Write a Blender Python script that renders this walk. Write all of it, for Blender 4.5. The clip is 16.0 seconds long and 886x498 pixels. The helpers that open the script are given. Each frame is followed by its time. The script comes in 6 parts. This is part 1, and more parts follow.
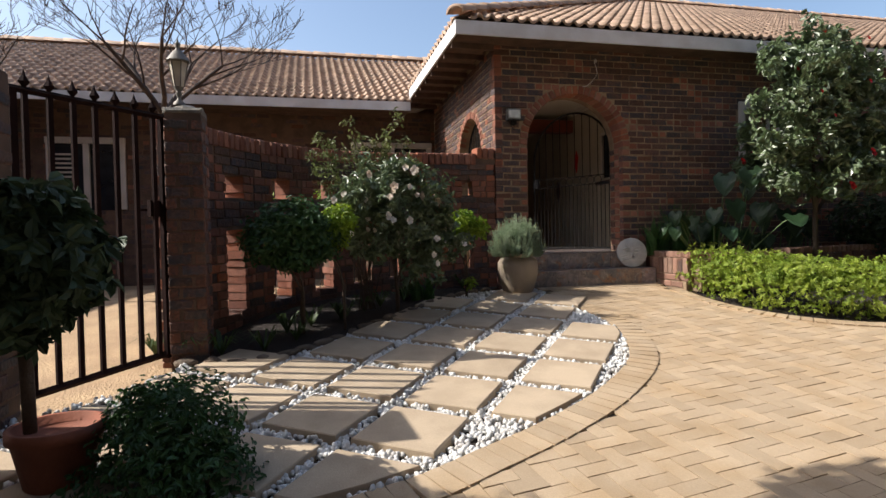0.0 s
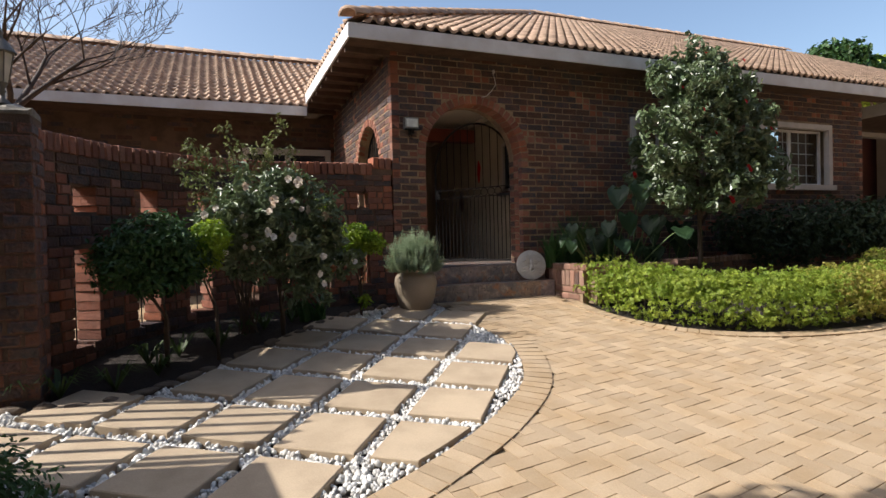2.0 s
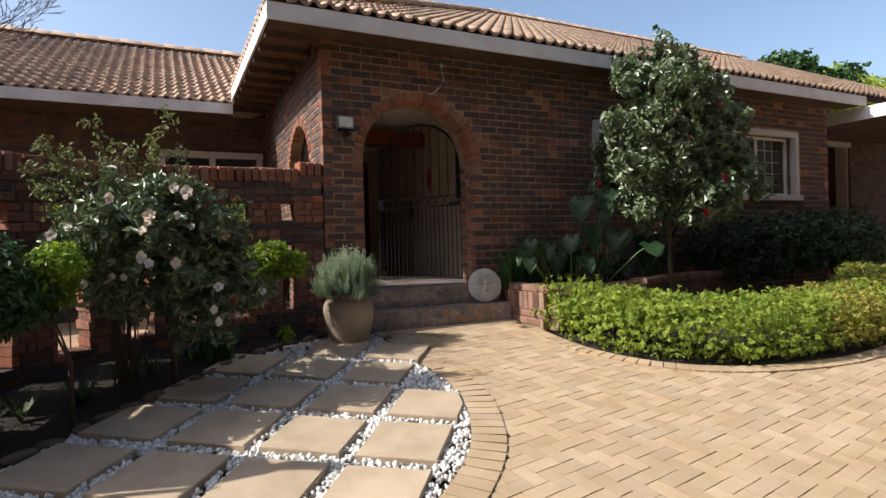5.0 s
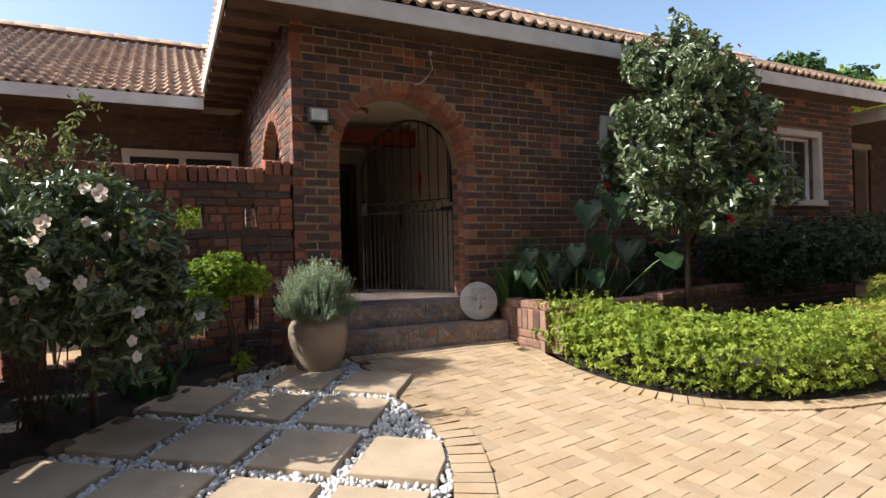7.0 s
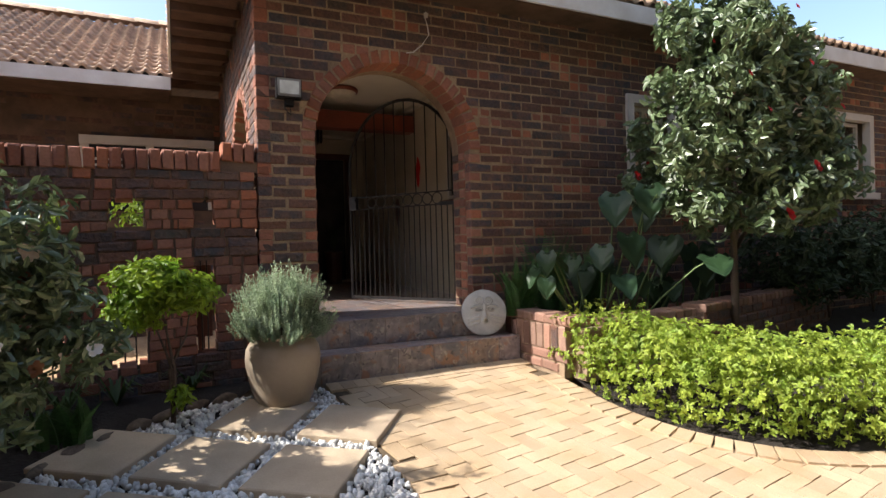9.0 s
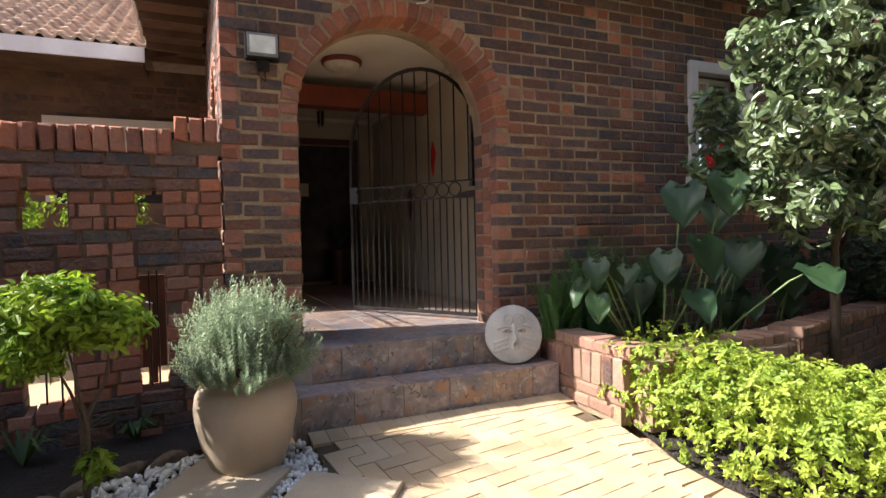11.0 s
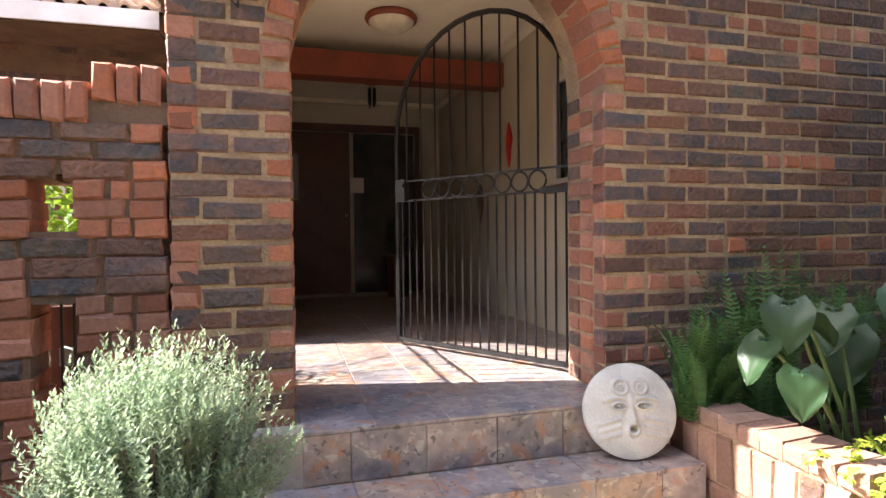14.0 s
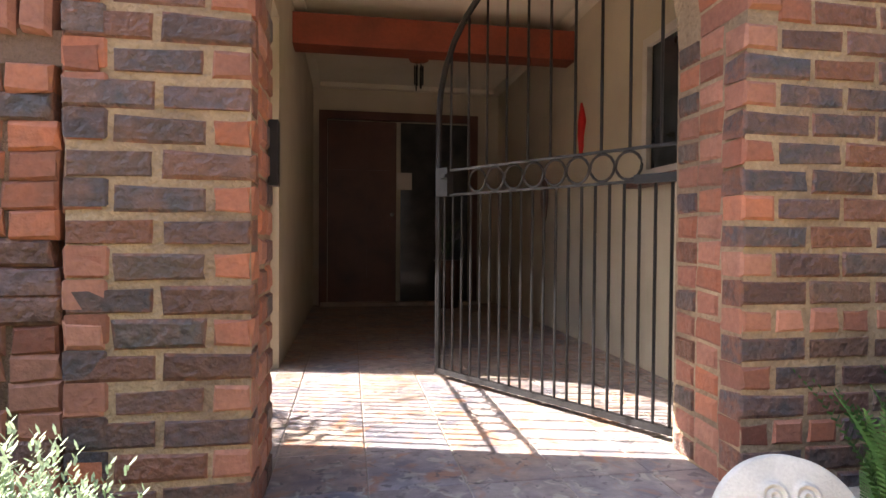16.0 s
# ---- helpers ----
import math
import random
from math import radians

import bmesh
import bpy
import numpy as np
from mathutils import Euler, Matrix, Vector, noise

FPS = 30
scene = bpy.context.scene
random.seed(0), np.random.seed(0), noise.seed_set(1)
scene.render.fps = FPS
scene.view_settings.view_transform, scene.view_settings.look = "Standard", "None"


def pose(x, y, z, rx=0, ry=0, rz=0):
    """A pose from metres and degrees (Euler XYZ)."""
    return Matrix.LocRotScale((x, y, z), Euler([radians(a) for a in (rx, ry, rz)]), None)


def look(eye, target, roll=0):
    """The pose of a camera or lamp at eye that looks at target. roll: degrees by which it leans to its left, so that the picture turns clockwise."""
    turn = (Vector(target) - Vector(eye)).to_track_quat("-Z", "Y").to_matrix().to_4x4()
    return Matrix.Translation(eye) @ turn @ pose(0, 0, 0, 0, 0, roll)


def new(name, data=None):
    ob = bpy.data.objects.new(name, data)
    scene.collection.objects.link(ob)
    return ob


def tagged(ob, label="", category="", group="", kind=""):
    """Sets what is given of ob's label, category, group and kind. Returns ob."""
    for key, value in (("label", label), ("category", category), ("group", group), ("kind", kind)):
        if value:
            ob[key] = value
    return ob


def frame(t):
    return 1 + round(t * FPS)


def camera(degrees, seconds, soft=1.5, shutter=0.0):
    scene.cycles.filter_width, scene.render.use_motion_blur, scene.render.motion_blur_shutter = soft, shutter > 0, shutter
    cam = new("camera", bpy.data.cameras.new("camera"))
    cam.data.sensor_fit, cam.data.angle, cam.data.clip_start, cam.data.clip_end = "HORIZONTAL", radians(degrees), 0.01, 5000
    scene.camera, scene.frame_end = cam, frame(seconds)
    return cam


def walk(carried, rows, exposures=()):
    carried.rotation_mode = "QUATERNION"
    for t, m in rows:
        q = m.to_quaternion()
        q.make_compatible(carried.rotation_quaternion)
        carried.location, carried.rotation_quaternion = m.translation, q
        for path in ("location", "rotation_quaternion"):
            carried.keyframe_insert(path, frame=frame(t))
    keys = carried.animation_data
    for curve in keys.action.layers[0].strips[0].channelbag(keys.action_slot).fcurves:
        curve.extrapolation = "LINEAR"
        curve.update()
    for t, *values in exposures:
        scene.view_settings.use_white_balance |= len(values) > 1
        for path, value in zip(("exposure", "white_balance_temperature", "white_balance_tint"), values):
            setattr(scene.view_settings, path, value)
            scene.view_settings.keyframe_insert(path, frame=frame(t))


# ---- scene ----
cam = camera(76.6, 16.0)
PATH = [
    (0, (1.138, 0.516, 0.634), (1.594, 2.463, 0.59), -1.2),
    (0.5, (1.212, 0.551, 0.66), (1.753, 2.477, 0.616), -1.3),
    (1, (1.301, 0.597, 0.692), (1.915, 2.5, 0.65), -1.4),
    (1.5, (1.364, 0.668, 0.702), (2.044, 2.548, 0.667), -1.5),
    (2, (1.426, 0.763, 0.733), (2.176, 2.617, 0.701), -1.5),
    (2.5, (1.478, 0.851, 0.764), (2.279, 2.683, 0.733), -1.6),
    (3, (1.566, 0.954, 0.79), (2.401, 2.771, 0.76), -1.6),
    (3.5, (1.673, 1.084, 0.813), (2.528, 2.892, 0.788), -1.6),
    (4, (1.767, 1.232, 0.823), (2.635, 3.034, 0.802), -1.6),
    (4.2, (1.791, 1.295, 0.825), (2.673, 3.09, 0.812), -1.4),
    (6.3, (2.288, 1.958, 0.925), (3.164, 3.756, 0.905), -1.9),
    (6.5, (2.304, 2.015, 0.903), (3.187, 3.809, 0.898), -1.4),
    (7, (2.434, 2.197, 0.915), (3.316, 3.992, 0.916), -1.5),
    (7.5, (2.541, 2.385, 0.919), (3.421, 4.181, 0.929), -1.5),
    (8, (2.646, 2.606, 0.928), (3.524, 4.403, 0.937), -1.5),
    (8.5, (2.787, 2.8, 0.951), (3.656, 4.602, 0.95), -1.4),
    (9, (2.918, 3.021, 0.967), (3.779, 4.826, 0.952), -1.5),
    (9.2, (2.96, 3.118, 0.995), (3.819, 4.924, 0.962), -1.4),
    (11.3, (3.419, 4.067, 1.058), (4.201, 5.907, 1.011), -1.3),
    (11.5, (3.461, 4.145, 1.059), (4.227, 5.992, 1.014), -1.3),
    (12, (3.552, 4.346, 1.08), (4.268, 6.213, 1.033), -1.1),
    (12.5, (3.654, 4.556, 1.101), (4.316, 6.443, 1.054), -1.0),
    (13, (3.762, 4.757, 1.105), (4.381, 6.658, 1.062), -0.8),
    (13.5, (3.853, 4.966, 1.123), (4.429, 6.881, 1.075), -0.8),
    (14, (3.922, 5.193, 1.13), (4.46, 7.118, 1.083), -0.6),
    (14.5, (3.992, 5.401, 1.133), (4.492, 7.337, 1.087), -0.5),
    (15, (4.07, 5.611, 1.135), (4.519, 7.56, 1.093), -0.2),
    (15.5, (4.139, 5.811, 1.143), (4.509, 7.777, 1.099), 0.0),
    (16, (4.193, 6.003, 1.144), (4.521, 7.975, 1.104), 0.4),
]
SUN, SKY = 5.0, 0.165
EXPO = [(0, 0.38), (3.5, 0.36), (6, 0.52), (7, 0.70), (9, 1.03), (11.5, 1.76), (12.5, 2.12), (14, 2.66), (16, 2.88)]
walk(cam, [(t, look(eye, target, roll)) for t, eye, target, roll in PATH], EXPO)

# ---- light ----
SUN_WAY = Vector((1.08, -0.26, -1.0)).normalized()
world = bpy.data.worlds.new("world")
scene.world = world
world.use_nodes = True
wn = world.node_tree.nodes
sky = wn.new("ShaderNodeTexSky")
sky.sky_type, sky.sun_disc = "NISHITA", False
sky.sun_elevation = math.asin(-SUN_WAY.z)
sky.sun_rotation = math.atan2(-SUN_WAY.x, -SUN_WAY.y)
sky.air_density, sky.dust_density = 1.0, 2.2
world.node_tree.links.new(sky.outputs[0], wn["Background"].inputs[0])
wn["Background"].inputs[1].default_value = SKY
lamp = bpy.data.lights.new("sun", "SUN")
lamp.energy, lamp.angle, lamp.color = SUN, radians(0.5), (1.0, 0.945, 0.875)
sun = new("sun", lamp)
sun.matrix_world = look((0, 0, 30), Vector((0, 0, 30)) + SUN_WAY)


# ---- materials ----
def material(name, color, rough=0.8, vary=0.15, scale=6.0, fine=60.0, bump=0.3, metal=0.0, per="", amp=0.5, second=None, hue=0.0, depth=0.01, spec=0.5, trans=0.0, ramp=None):
    """A principled material whose colour varies coarsely and finely; per: 'object' or 'island' adds a shade for each piece."""
    m = bpy.data.materials.new(name)
    m.use_nodes = True
    nt = m.node_tree
    n, link = nt.nodes, nt.links.new
    b = n["Principled BSDF"]
    b.inputs["Roughness"].default_value = rough
    b.inputs["Metallic"].default_value = metal
    b.inputs["Specular IOR Level"].default_value = spec
    geo = n.new("ShaderNodeNewGeometry")
    coarse, grain = n.new("ShaderNodeTexNoise"), n.new("ShaderNodeTexNoise")
    for tex, s in ((coarse, scale), (grain, fine)):
        tex.inputs["Scale"].default_value = s
        tex.inputs["Detail"].default_value = 4
        link(geo.outputs["Position"], tex.inputs["Vector"])
    mixed = n.new("ShaderNodeMix")
    mixed.data_type = "RGBA"
    mixed.inputs[6].default_value = (*color, 1)
    mixed.inputs[7].default_value = (*(second or [c * 0.6 for c in color]), 1)
    cr = n.new("ShaderNodeMapRange")
    cr.inputs[1].default_value, cr.inputs[2].default_value = 0.38, 0.68
    link(coarse.outputs[0], cr.inputs[0])
    link(cr.outputs[0], mixed.inputs[0])
    hsv = n.new("ShaderNodeHueSaturation")
    link(mixed.outputs[2], hsv.inputs["Color"])
    add = n.new("ShaderNodeMath")
    add.operation = "MULTIPLY_ADD"
    link(grain.outputs[0], add.inputs[0])
    add.inputs[1].default_value, add.inputs[2].default_value = vary * 2, 1 - vary
    value = add.outputs[0]
    if per:
        if per == "object":
            rnd = n.new("ShaderNodeObjectInfo").outputs["Random"]
        else:
            rnd = geo.outputs["Random Per Island"]
        if ramp:
            r = n.new("ShaderNodeValToRGB")
            r.color_ramp.interpolation = "LINEAR"
            r.color_ramp.elements[0].color = (*ramp[0], 1)
            r.color_ramp.elements[-1].color = (*ramp[-1], 1)
            for i, c in enumerate(ramp[1:-1], 1):
                r.color_ramp.elements.new(i / (len(ramp) - 1)).color = (*c, 1)
            link(rnd, r.inputs[0])
            m2 = n.new("ShaderNodeMix")
            m2.data_type = "RGBA"
            sc = n.new("ShaderNodeMath")
            sc.operation = "MULTIPLY"
            sc.inputs[1].default_value = 0.55
            link(cr.outputs[0], sc.inputs[0])
            link(sc.outputs[0], m2.inputs[0])
            link(r.outputs[0], m2.inputs[6])
            m2.inputs[7].default_value = (*(second or color), 1)
            link(m2.outputs[2], hsv.inputs["Color"])
        wn2 = n.new("ShaderNodeTexWhiteNoise")
        wn2.noise_dimensions = "1D"
        link(rnd, wn2.inputs["W"])
        mul = n.new("ShaderNodeMath")
        mul.operation = "MULTIPLY_ADD"
        link(wn2.outputs["Value"], mul.inputs[0])
        mul.inputs[1].default_value, mul.inputs[2].default_value = amp, 1 - amp / 2
        tot = n.new("ShaderNodeMath")
        tot.operation = "MULTIPLY"
        link(mul.outputs[0], tot.inputs[0])
        link(value, tot.inputs[1])
        value = tot.outputs[0]
    link(value, hsv.inputs["Value"])
    link(hsv.outputs[0], b.inputs["Base Color"])
    if trans:
        tr = n.new("ShaderNodeBsdfTranslucent")
        link(hsv.outputs[0], tr.inputs["Color"])
        ms = n.new("ShaderNodeMixShader")
        ms.inputs[0].default_value = trans
        link(b.outputs[0], ms.inputs[1])
        link(tr.outputs[0], ms.inputs[2])
        link(ms.outputs[0], n["Material Output"].inputs[0])
    if bump:
        bp = n.new("ShaderNodeBump")
        bp.inputs["Strength"].default_value = bump
        bp.inputs["Distance"].default_value = depth
        link(grain.outputs[0], bp.inputs["Height"])
        link(bp.outputs[0], b.inputs["Normal"])
    return m


DARKS = [(0.046, 0.043, 0.053), (0.058, 0.048, 0.052), (0.090, 0.044, 0.034), (0.050, 0.050, 0.064), (0.150, 0.055, 0.030), (0.074, 0.062, 0.054), (0.052, 0.046, 0.052), (0.105, 0.045, 0.030), (0.06, 0.052, 0.052)]
REDS = [(0.32, 0.10, 0.045), (0.23, 0.09, 0.06), (0.34, 0.155, 0.105), (0.20, 0.065, 0.038), (0.33, 0.12, 0.065)]
PALES = [(0.30, 0.17, 0.12), (0.23, 0.12, 0.085), (0.35, 0.23, 0.17), (0.19, 0.10, 0.075)]
MAT = dict(
    brick=material("flashed_brick", (0.15, 0.09, 0.08), 0.68, 0.55, 13, 42, 1.0, per="object", ramp=DARKS, second=(0.17, 0.08, 0.05), depth=0.016),
    brick_i=material("flashed_brick_far", (0.15, 0.09, 0.08), 0.78, 0.55, 13, 42, 1.0, per="island", ramp=DARKS, second=(0.17, 0.08, 0.05), depth=0.016),
    red=material("red_brick", (0.4, 0.17, 0.1), 0.8, 0.32, 18, 60, 0.9, per="object", ramp=REDS, second=(0.2, 0.09, 0.06), depth=0.006),
    red_i=material("red_brick_far", (0.4, 0.17, 0.1), 0.8, 0.32, 18, 60, 0.9, per="island", ramp=REDS, second=(0.2, 0.09, 0.06), depth=0.006),
    pale=material("worn_pale_brick", (0.4, 0.27, 0.2), 0.85, 0.32, 12, 60, 0.9, per="object", ramp=PALES, second=(0.20, 0.11, 0.08), depth=0.006),
    mortar=material("sandy_mortar", (0.34, 0.245, 0.155), 0.95, 0.4, 4, 70, 1.0, second=(0.18, 0.125, 0.085)),
    mortar_dark=material("grey_mortar", (0.16, 0.10, 0.07), 0.95, 0.25, 5, 150, 0.8, second=(0.09, 0.06, 0.045)),
    paver=material("clay_paver", (0.44, 0.33, 0.215), 0.85, 0.22, 3.5, 130, 0.9, per="object", amp=0.24, second=(0.39, 0.275, 0.16), depth=0.004),
    paver_i=material("clay_paver_far", (0.44, 0.33, 0.215), 0.85, 0.22, 3.5, 130, 0.9, per="island", amp=0.24, second=(0.39, 0.275, 0.16), depth=0.004),
    joint=material("joint_sand", (0.12, 0.085, 0.05), 0.95, 0.3, 8, 120, 0.5),
    slab=material("concrete_slab", (0.48, 0.375, 0.26), 0.85, 0.18, 4, 120, 0.6, per="object", amp=0.14, second=(0.39, 0.30, 0.205), depth=0.003),
    pebble=material("white_pebble", (0.74, 0.73, 0.70), 0.6, 0.12, 9, 90, 0.3, per="island", second=(0.54, 0.51, 0.47)),
    soil=material("dark_soil", (0.032, 0.023, 0.018), 0.95, 0.4, 6, 60, 1.0, depth=0.03),
    sand=material("yellow_ground", (0.52, 0.36, 0.21), 0.95, 0.2, 2.5, 50, 0.8, second=(0.40, 0.27, 0.16), depth=0.03),
    stone=material("bed_stone", (0.19, 0.14, 0.10), 0.85, 0.4, 14, 50, 1.0, per="island", depth=0.01),
    roof=material("roof_tile", (0.52, 0.36, 0.25), 0.75, 0.25, 4, 70, 0.5, per="island", amp=0.3, second=(0.33, 0.22, 0.155)),
    roof_o=material("roof_tile_near", (0.52, 0.36, 0.25), 0.75, 0.25, 4, 70, 0.5, per="object", amp=0.3, second=(0.33, 0.22, 0.155)),
    underlay=material("roof_underlay", (0.12, 0.07, 0.05), 0.95, 0.2),
    white=material("white_paint", (0.78, 0.77, 0.78), 0.55, 0.05, 3, 60, 0.1, second=(0.64, 0.61, 0.60)),
    frame=material("cream_window_frame", (0.55, 0.50, 0.46), 0.6, 0.06, 4, 80, 0.15, second=(0.46, 0.42, 0.38)),
    plaster=material("cream_plaster", (0.50, 0.44, 0.34), 0.85, 0.08, 2, 90, 0.3, second=(0.43, 0.37, 0.28), depth=0.003),
    ceil=material("ceiling_paint", (0.68, 0.62, 0.52), 0.9, 0.04, 2, 50, 0.05, second=(0.62, 0.56, 0.46)),
    beam=material("red_stained_beam", (0.22, 0.045, 0.022), 0.5, 0.25, 3, 40, 0.3, second=(0.14, 0.03, 0.016)),
    doorwood=material("dark_door_wood", (0.10, 0.035, 0.022), 0.45, 0.25, 4, 60, 0.3),
    garage=material("garage_door_paint", (0.12, 0.035, 0.025), 0.6, 0.1, 2, 40, 0.1),
    gate_paint=material("gate_paint", (0.022, 0.010, 0.009), 0.9, 0.2, 8, 90, 0.2, spec=0.1),
    iron=material("black_iron", (0.014, 0.012, 0.013), 0.45, 0.2, 20, 200, 0.2, metal=0.3),
    tile=material("slate_tile", (0.20, 0.17, 0.16), 0.36, 0.65, 8, 20, 0.9, per="object", amp=0.22, ramp=[(0.33, 0.24, 0.20), (0.24, 0.215, 0.23), (0.33, 0.24, 0.19), (0.27, 0.235, 0.23), (0.35, 0.27, 0.22)], second=(0.13, 0.12, 0.145), depth=0.005),
    grout=material("tile_grout", (0.36, 0.31, 0.26), 0.9, 0.15),
    pot=material("beige_glaze", (0.36, 0.29, 0.22), 0.42, 0.08, 3, 40, 0.06, second=(0.31, 0.25, 0.19)),
    terracotta=material("terracotta", (0.34, 0.11, 0.06), 0.8, 0.15, 4, 60, 0.2),
    carved=material("carved_stone", (0.50, 0.49, 0.46), 0.85, 0.18, 8, 120, 0.5, second=(0.38, 0.37, 0.35), depth=0.005),
    bark=material("grey_bark", (0.10, 0.07, 0.05), 0.9, 0.35, 9, 60, 0.8, second=(0.09, 0.065, 0.05), depth=0.01),
    twig=material("pale_twig", (0.085, 0.06, 0.048), 0.85, 0.3, 9, 60, 0.3),
    stalk=material("green_stalk", (0.12, 0.18, 0.06), 0.6, 0.15),
    lamp_metal=material("weathered_lamp_metal", (0.22, 0.20, 0.17), 0.6, 0.25, 12, 80, 0.3, metal=0.3),
    frost=material("frosted_glass", (0.62, 0.56, 0.46), 0.3, 0.04),
    flood_face=material("reflector", (0.80, 0.84, 0.82), 0.3, 0.05),
    steel=material("grey_metal", (0.35, 0.35, 0.34), 0.4, 0.1, metal=0.6),
    red_flower=material("red_petal", (0.60, 0.010, 0.012), 0.55, 0.15, trans=0.25),
    white_flower=material("white_petal", (0.78, 0.74, 0.68), 0.6, 0.08, trans=0.25, second=(0.72, 0.58, 0.44)),
    brown_flower=material("faded_petal", (0.32, 0.13, 0.05), 0.7, 0.2, trans=0.2),
)


def burnt_rim(m, length, height, rim, strength=0.75):
    """Bricks fired redder along their rims than on the dark, flashed middle."""
    n, l = m.node_tree.nodes, m.node_tree.links
    base = [x for x in n if x.type == "BSDF_PRINCIPLED"][0].inputs["Base Color"]
    src = base.links[0].from_socket

    def op(kind, a, b=None):
        q = n.new("ShaderNodeMath")
        q.operation = kind
        for i, v in enumerate((a, b)):
            if v is None:
                continue
            if isinstance(v, (int, float)):
                q.inputs[i].default_value = v
            else:
                l.new(v, q.inputs[i])
        return q.outputs[0]
    tc = n.new("ShaderNodeTexCoord")
    sp = n.new("ShaderNodeSeparateXYZ")
    l.new(tc.outputs["Generated"], sp.inputs[0])
    dx = op("MULTIPLY", op("SUBTRACT", 0.5, op("ABSOLUTE", op("SUBTRACT", sp.outputs[0], 0.5))), length)
    dz = op("MULTIPLY", op("SUBTRACT", 0.5, op("ABSOLUTE", op("SUBTRACT", sp.outputs[2], 0.5))), height)
    no = n.new("ShaderNodeTexNoise")
    no.inputs["Scale"].default_value = 38
    geo = n.new("ShaderNodeNewGeometry")
    l.new(geo.outputs["Position"], no.inputs["Vector"])
    d = op("ADD", op("MINIMUM", dx, dz), op("MULTIPLY", op("SUBTRACT", no.outputs[0], 0.5), 0.030))
    f = op("SUBTRACT", 1.0, op("DIVIDE", d, 0.011))
    cl = n.new("ShaderNodeClamp")
    l.new(f, cl.inputs[0])
    f = op("MULTIPLY", cl.outputs[0], strength)
    mx = n.new("ShaderNodeMix")
    mx.data_type = "RGBA"
    l.new(f, mx.inputs[0])
    l.new(src, mx.inputs[6])
    mx.inputs[7].default_value = (*rim, 1)
    l.new(mx.outputs[2], base)


burnt_rim(MAT["brick"], 0.22, 0.07, (0.20, 0.075, 0.04))


def mottle(m, layers):
    """Fired blotches over a tile's colour: (scale, threshold, softness, colour) for each layer."""
    n, l = m.node_tree.nodes, m.node_tree.links
    base = [x for x in n if x.type == "BSDF_PRINCIPLED"][0].inputs["Base Color"]
    geo = n.new("ShaderNodeNewGeometry")
    for scale, low, soft, colour in layers:
        no = n.new("ShaderNodeTexNoise")
        no.inputs["Scale"].default_value = scale
        no.inputs["Detail"].default_value = 6
        no.inputs["Distortion"].default_value = 0.8
        l.new(geo.outputs["Position"], no.inputs["Vector"])
        mr = n.new("ShaderNodeMapRange")
        mr.inputs[1].default_value, mr.inputs[2].default_value = low, low + soft
        mr.inputs[4].default_value = 0.8
        l.new(no.outputs[0], mr.inputs[0])
        mx = n.new("ShaderNodeMix")
        mx.data_type = "RGBA"
        l.new(mr.outputs[0], mx.inputs[0])
        l.new(base.links[0].from_socket, mx.inputs[6])
        mx.inputs[7].default_value = (*colour, 1)
        l.new(mx.outputs[2], base)


mottle(MAT["tile"], [(5.0, 0.50, 0.16, (0.11, 0.11, 0.14)), (8.5, 0.54, 0.10, (0.33, 0.16, 0.09)), (15.0, 0.58, 0.08, (0.40, 0.36, 0.31)), (24.0, 0.60, 0.06, (0.07, 0.06, 0.065))])


def leafmat(name, a, b, rough=0.45, trans=0.35, spec=0.5):
    return material(name, a, rough, 0.1, 5, 60, 0.0, per="island", second=b, trans=trans, spec=spec)


LEAF = dict(
    camellia=leafmat("glossy_dark_leaf", (0.15, 0.20, 0.095), (0.075, 0.12, 0.045), 0.38, 0.18, 1.0),
    hedge=leafmat("lime_leaf", (0.38, 0.46, 0.07), (0.22, 0.33, 0.045), 0.5, 0.45),
    hedge_yellow=leafmat("yellow_bronze_leaf", (0.46, 0.46, 0.10), (0.36, 0.29, 0.08), 0.5, 0.45),
    lime=leafmat("bright_lime_leaf", (0.27, 0.37, 0.03), (0.13, 0.24, 0.025), 0.45, 0.45),
    olive=leafmat("olive_leaf", (0.20, 0.24, 0.08), (0.14, 0.13, 0.055), 0.5, 0.3),
    green=leafmat("mid_green_leaf", (0.05, 0.12, 0.03), (0.035, 0.08, 0.02), 0.5, 0.25),
    dark=leafmat("deep_green_leaf", (0.045, 0.075, 0.035), (0.03, 0.052, 0.024), 0.6, 0.12, 0.4),
    lavender=leafmat("silver_green_leaf", (0.35, 0.42, 0.27), (0.19, 0.27, 0.15), 0.7, 0.35),
    ear=leafmat("elephant_ear_leaf", (0.032, 0.070, 0.028), (0.02, 0.046, 0.02), 0.45, 0.25, 0.4),
    fern=leafmat("fern_leaf", (0.05, 0.13, 0.03), (0.035, 0.09, 0.02), 0.55, 0.3),
    grass=leafmat("grass_blade", (0.07, 0.12, 0.03), (0.05, 0.08, 0.02), 0.6, 0.3),
)


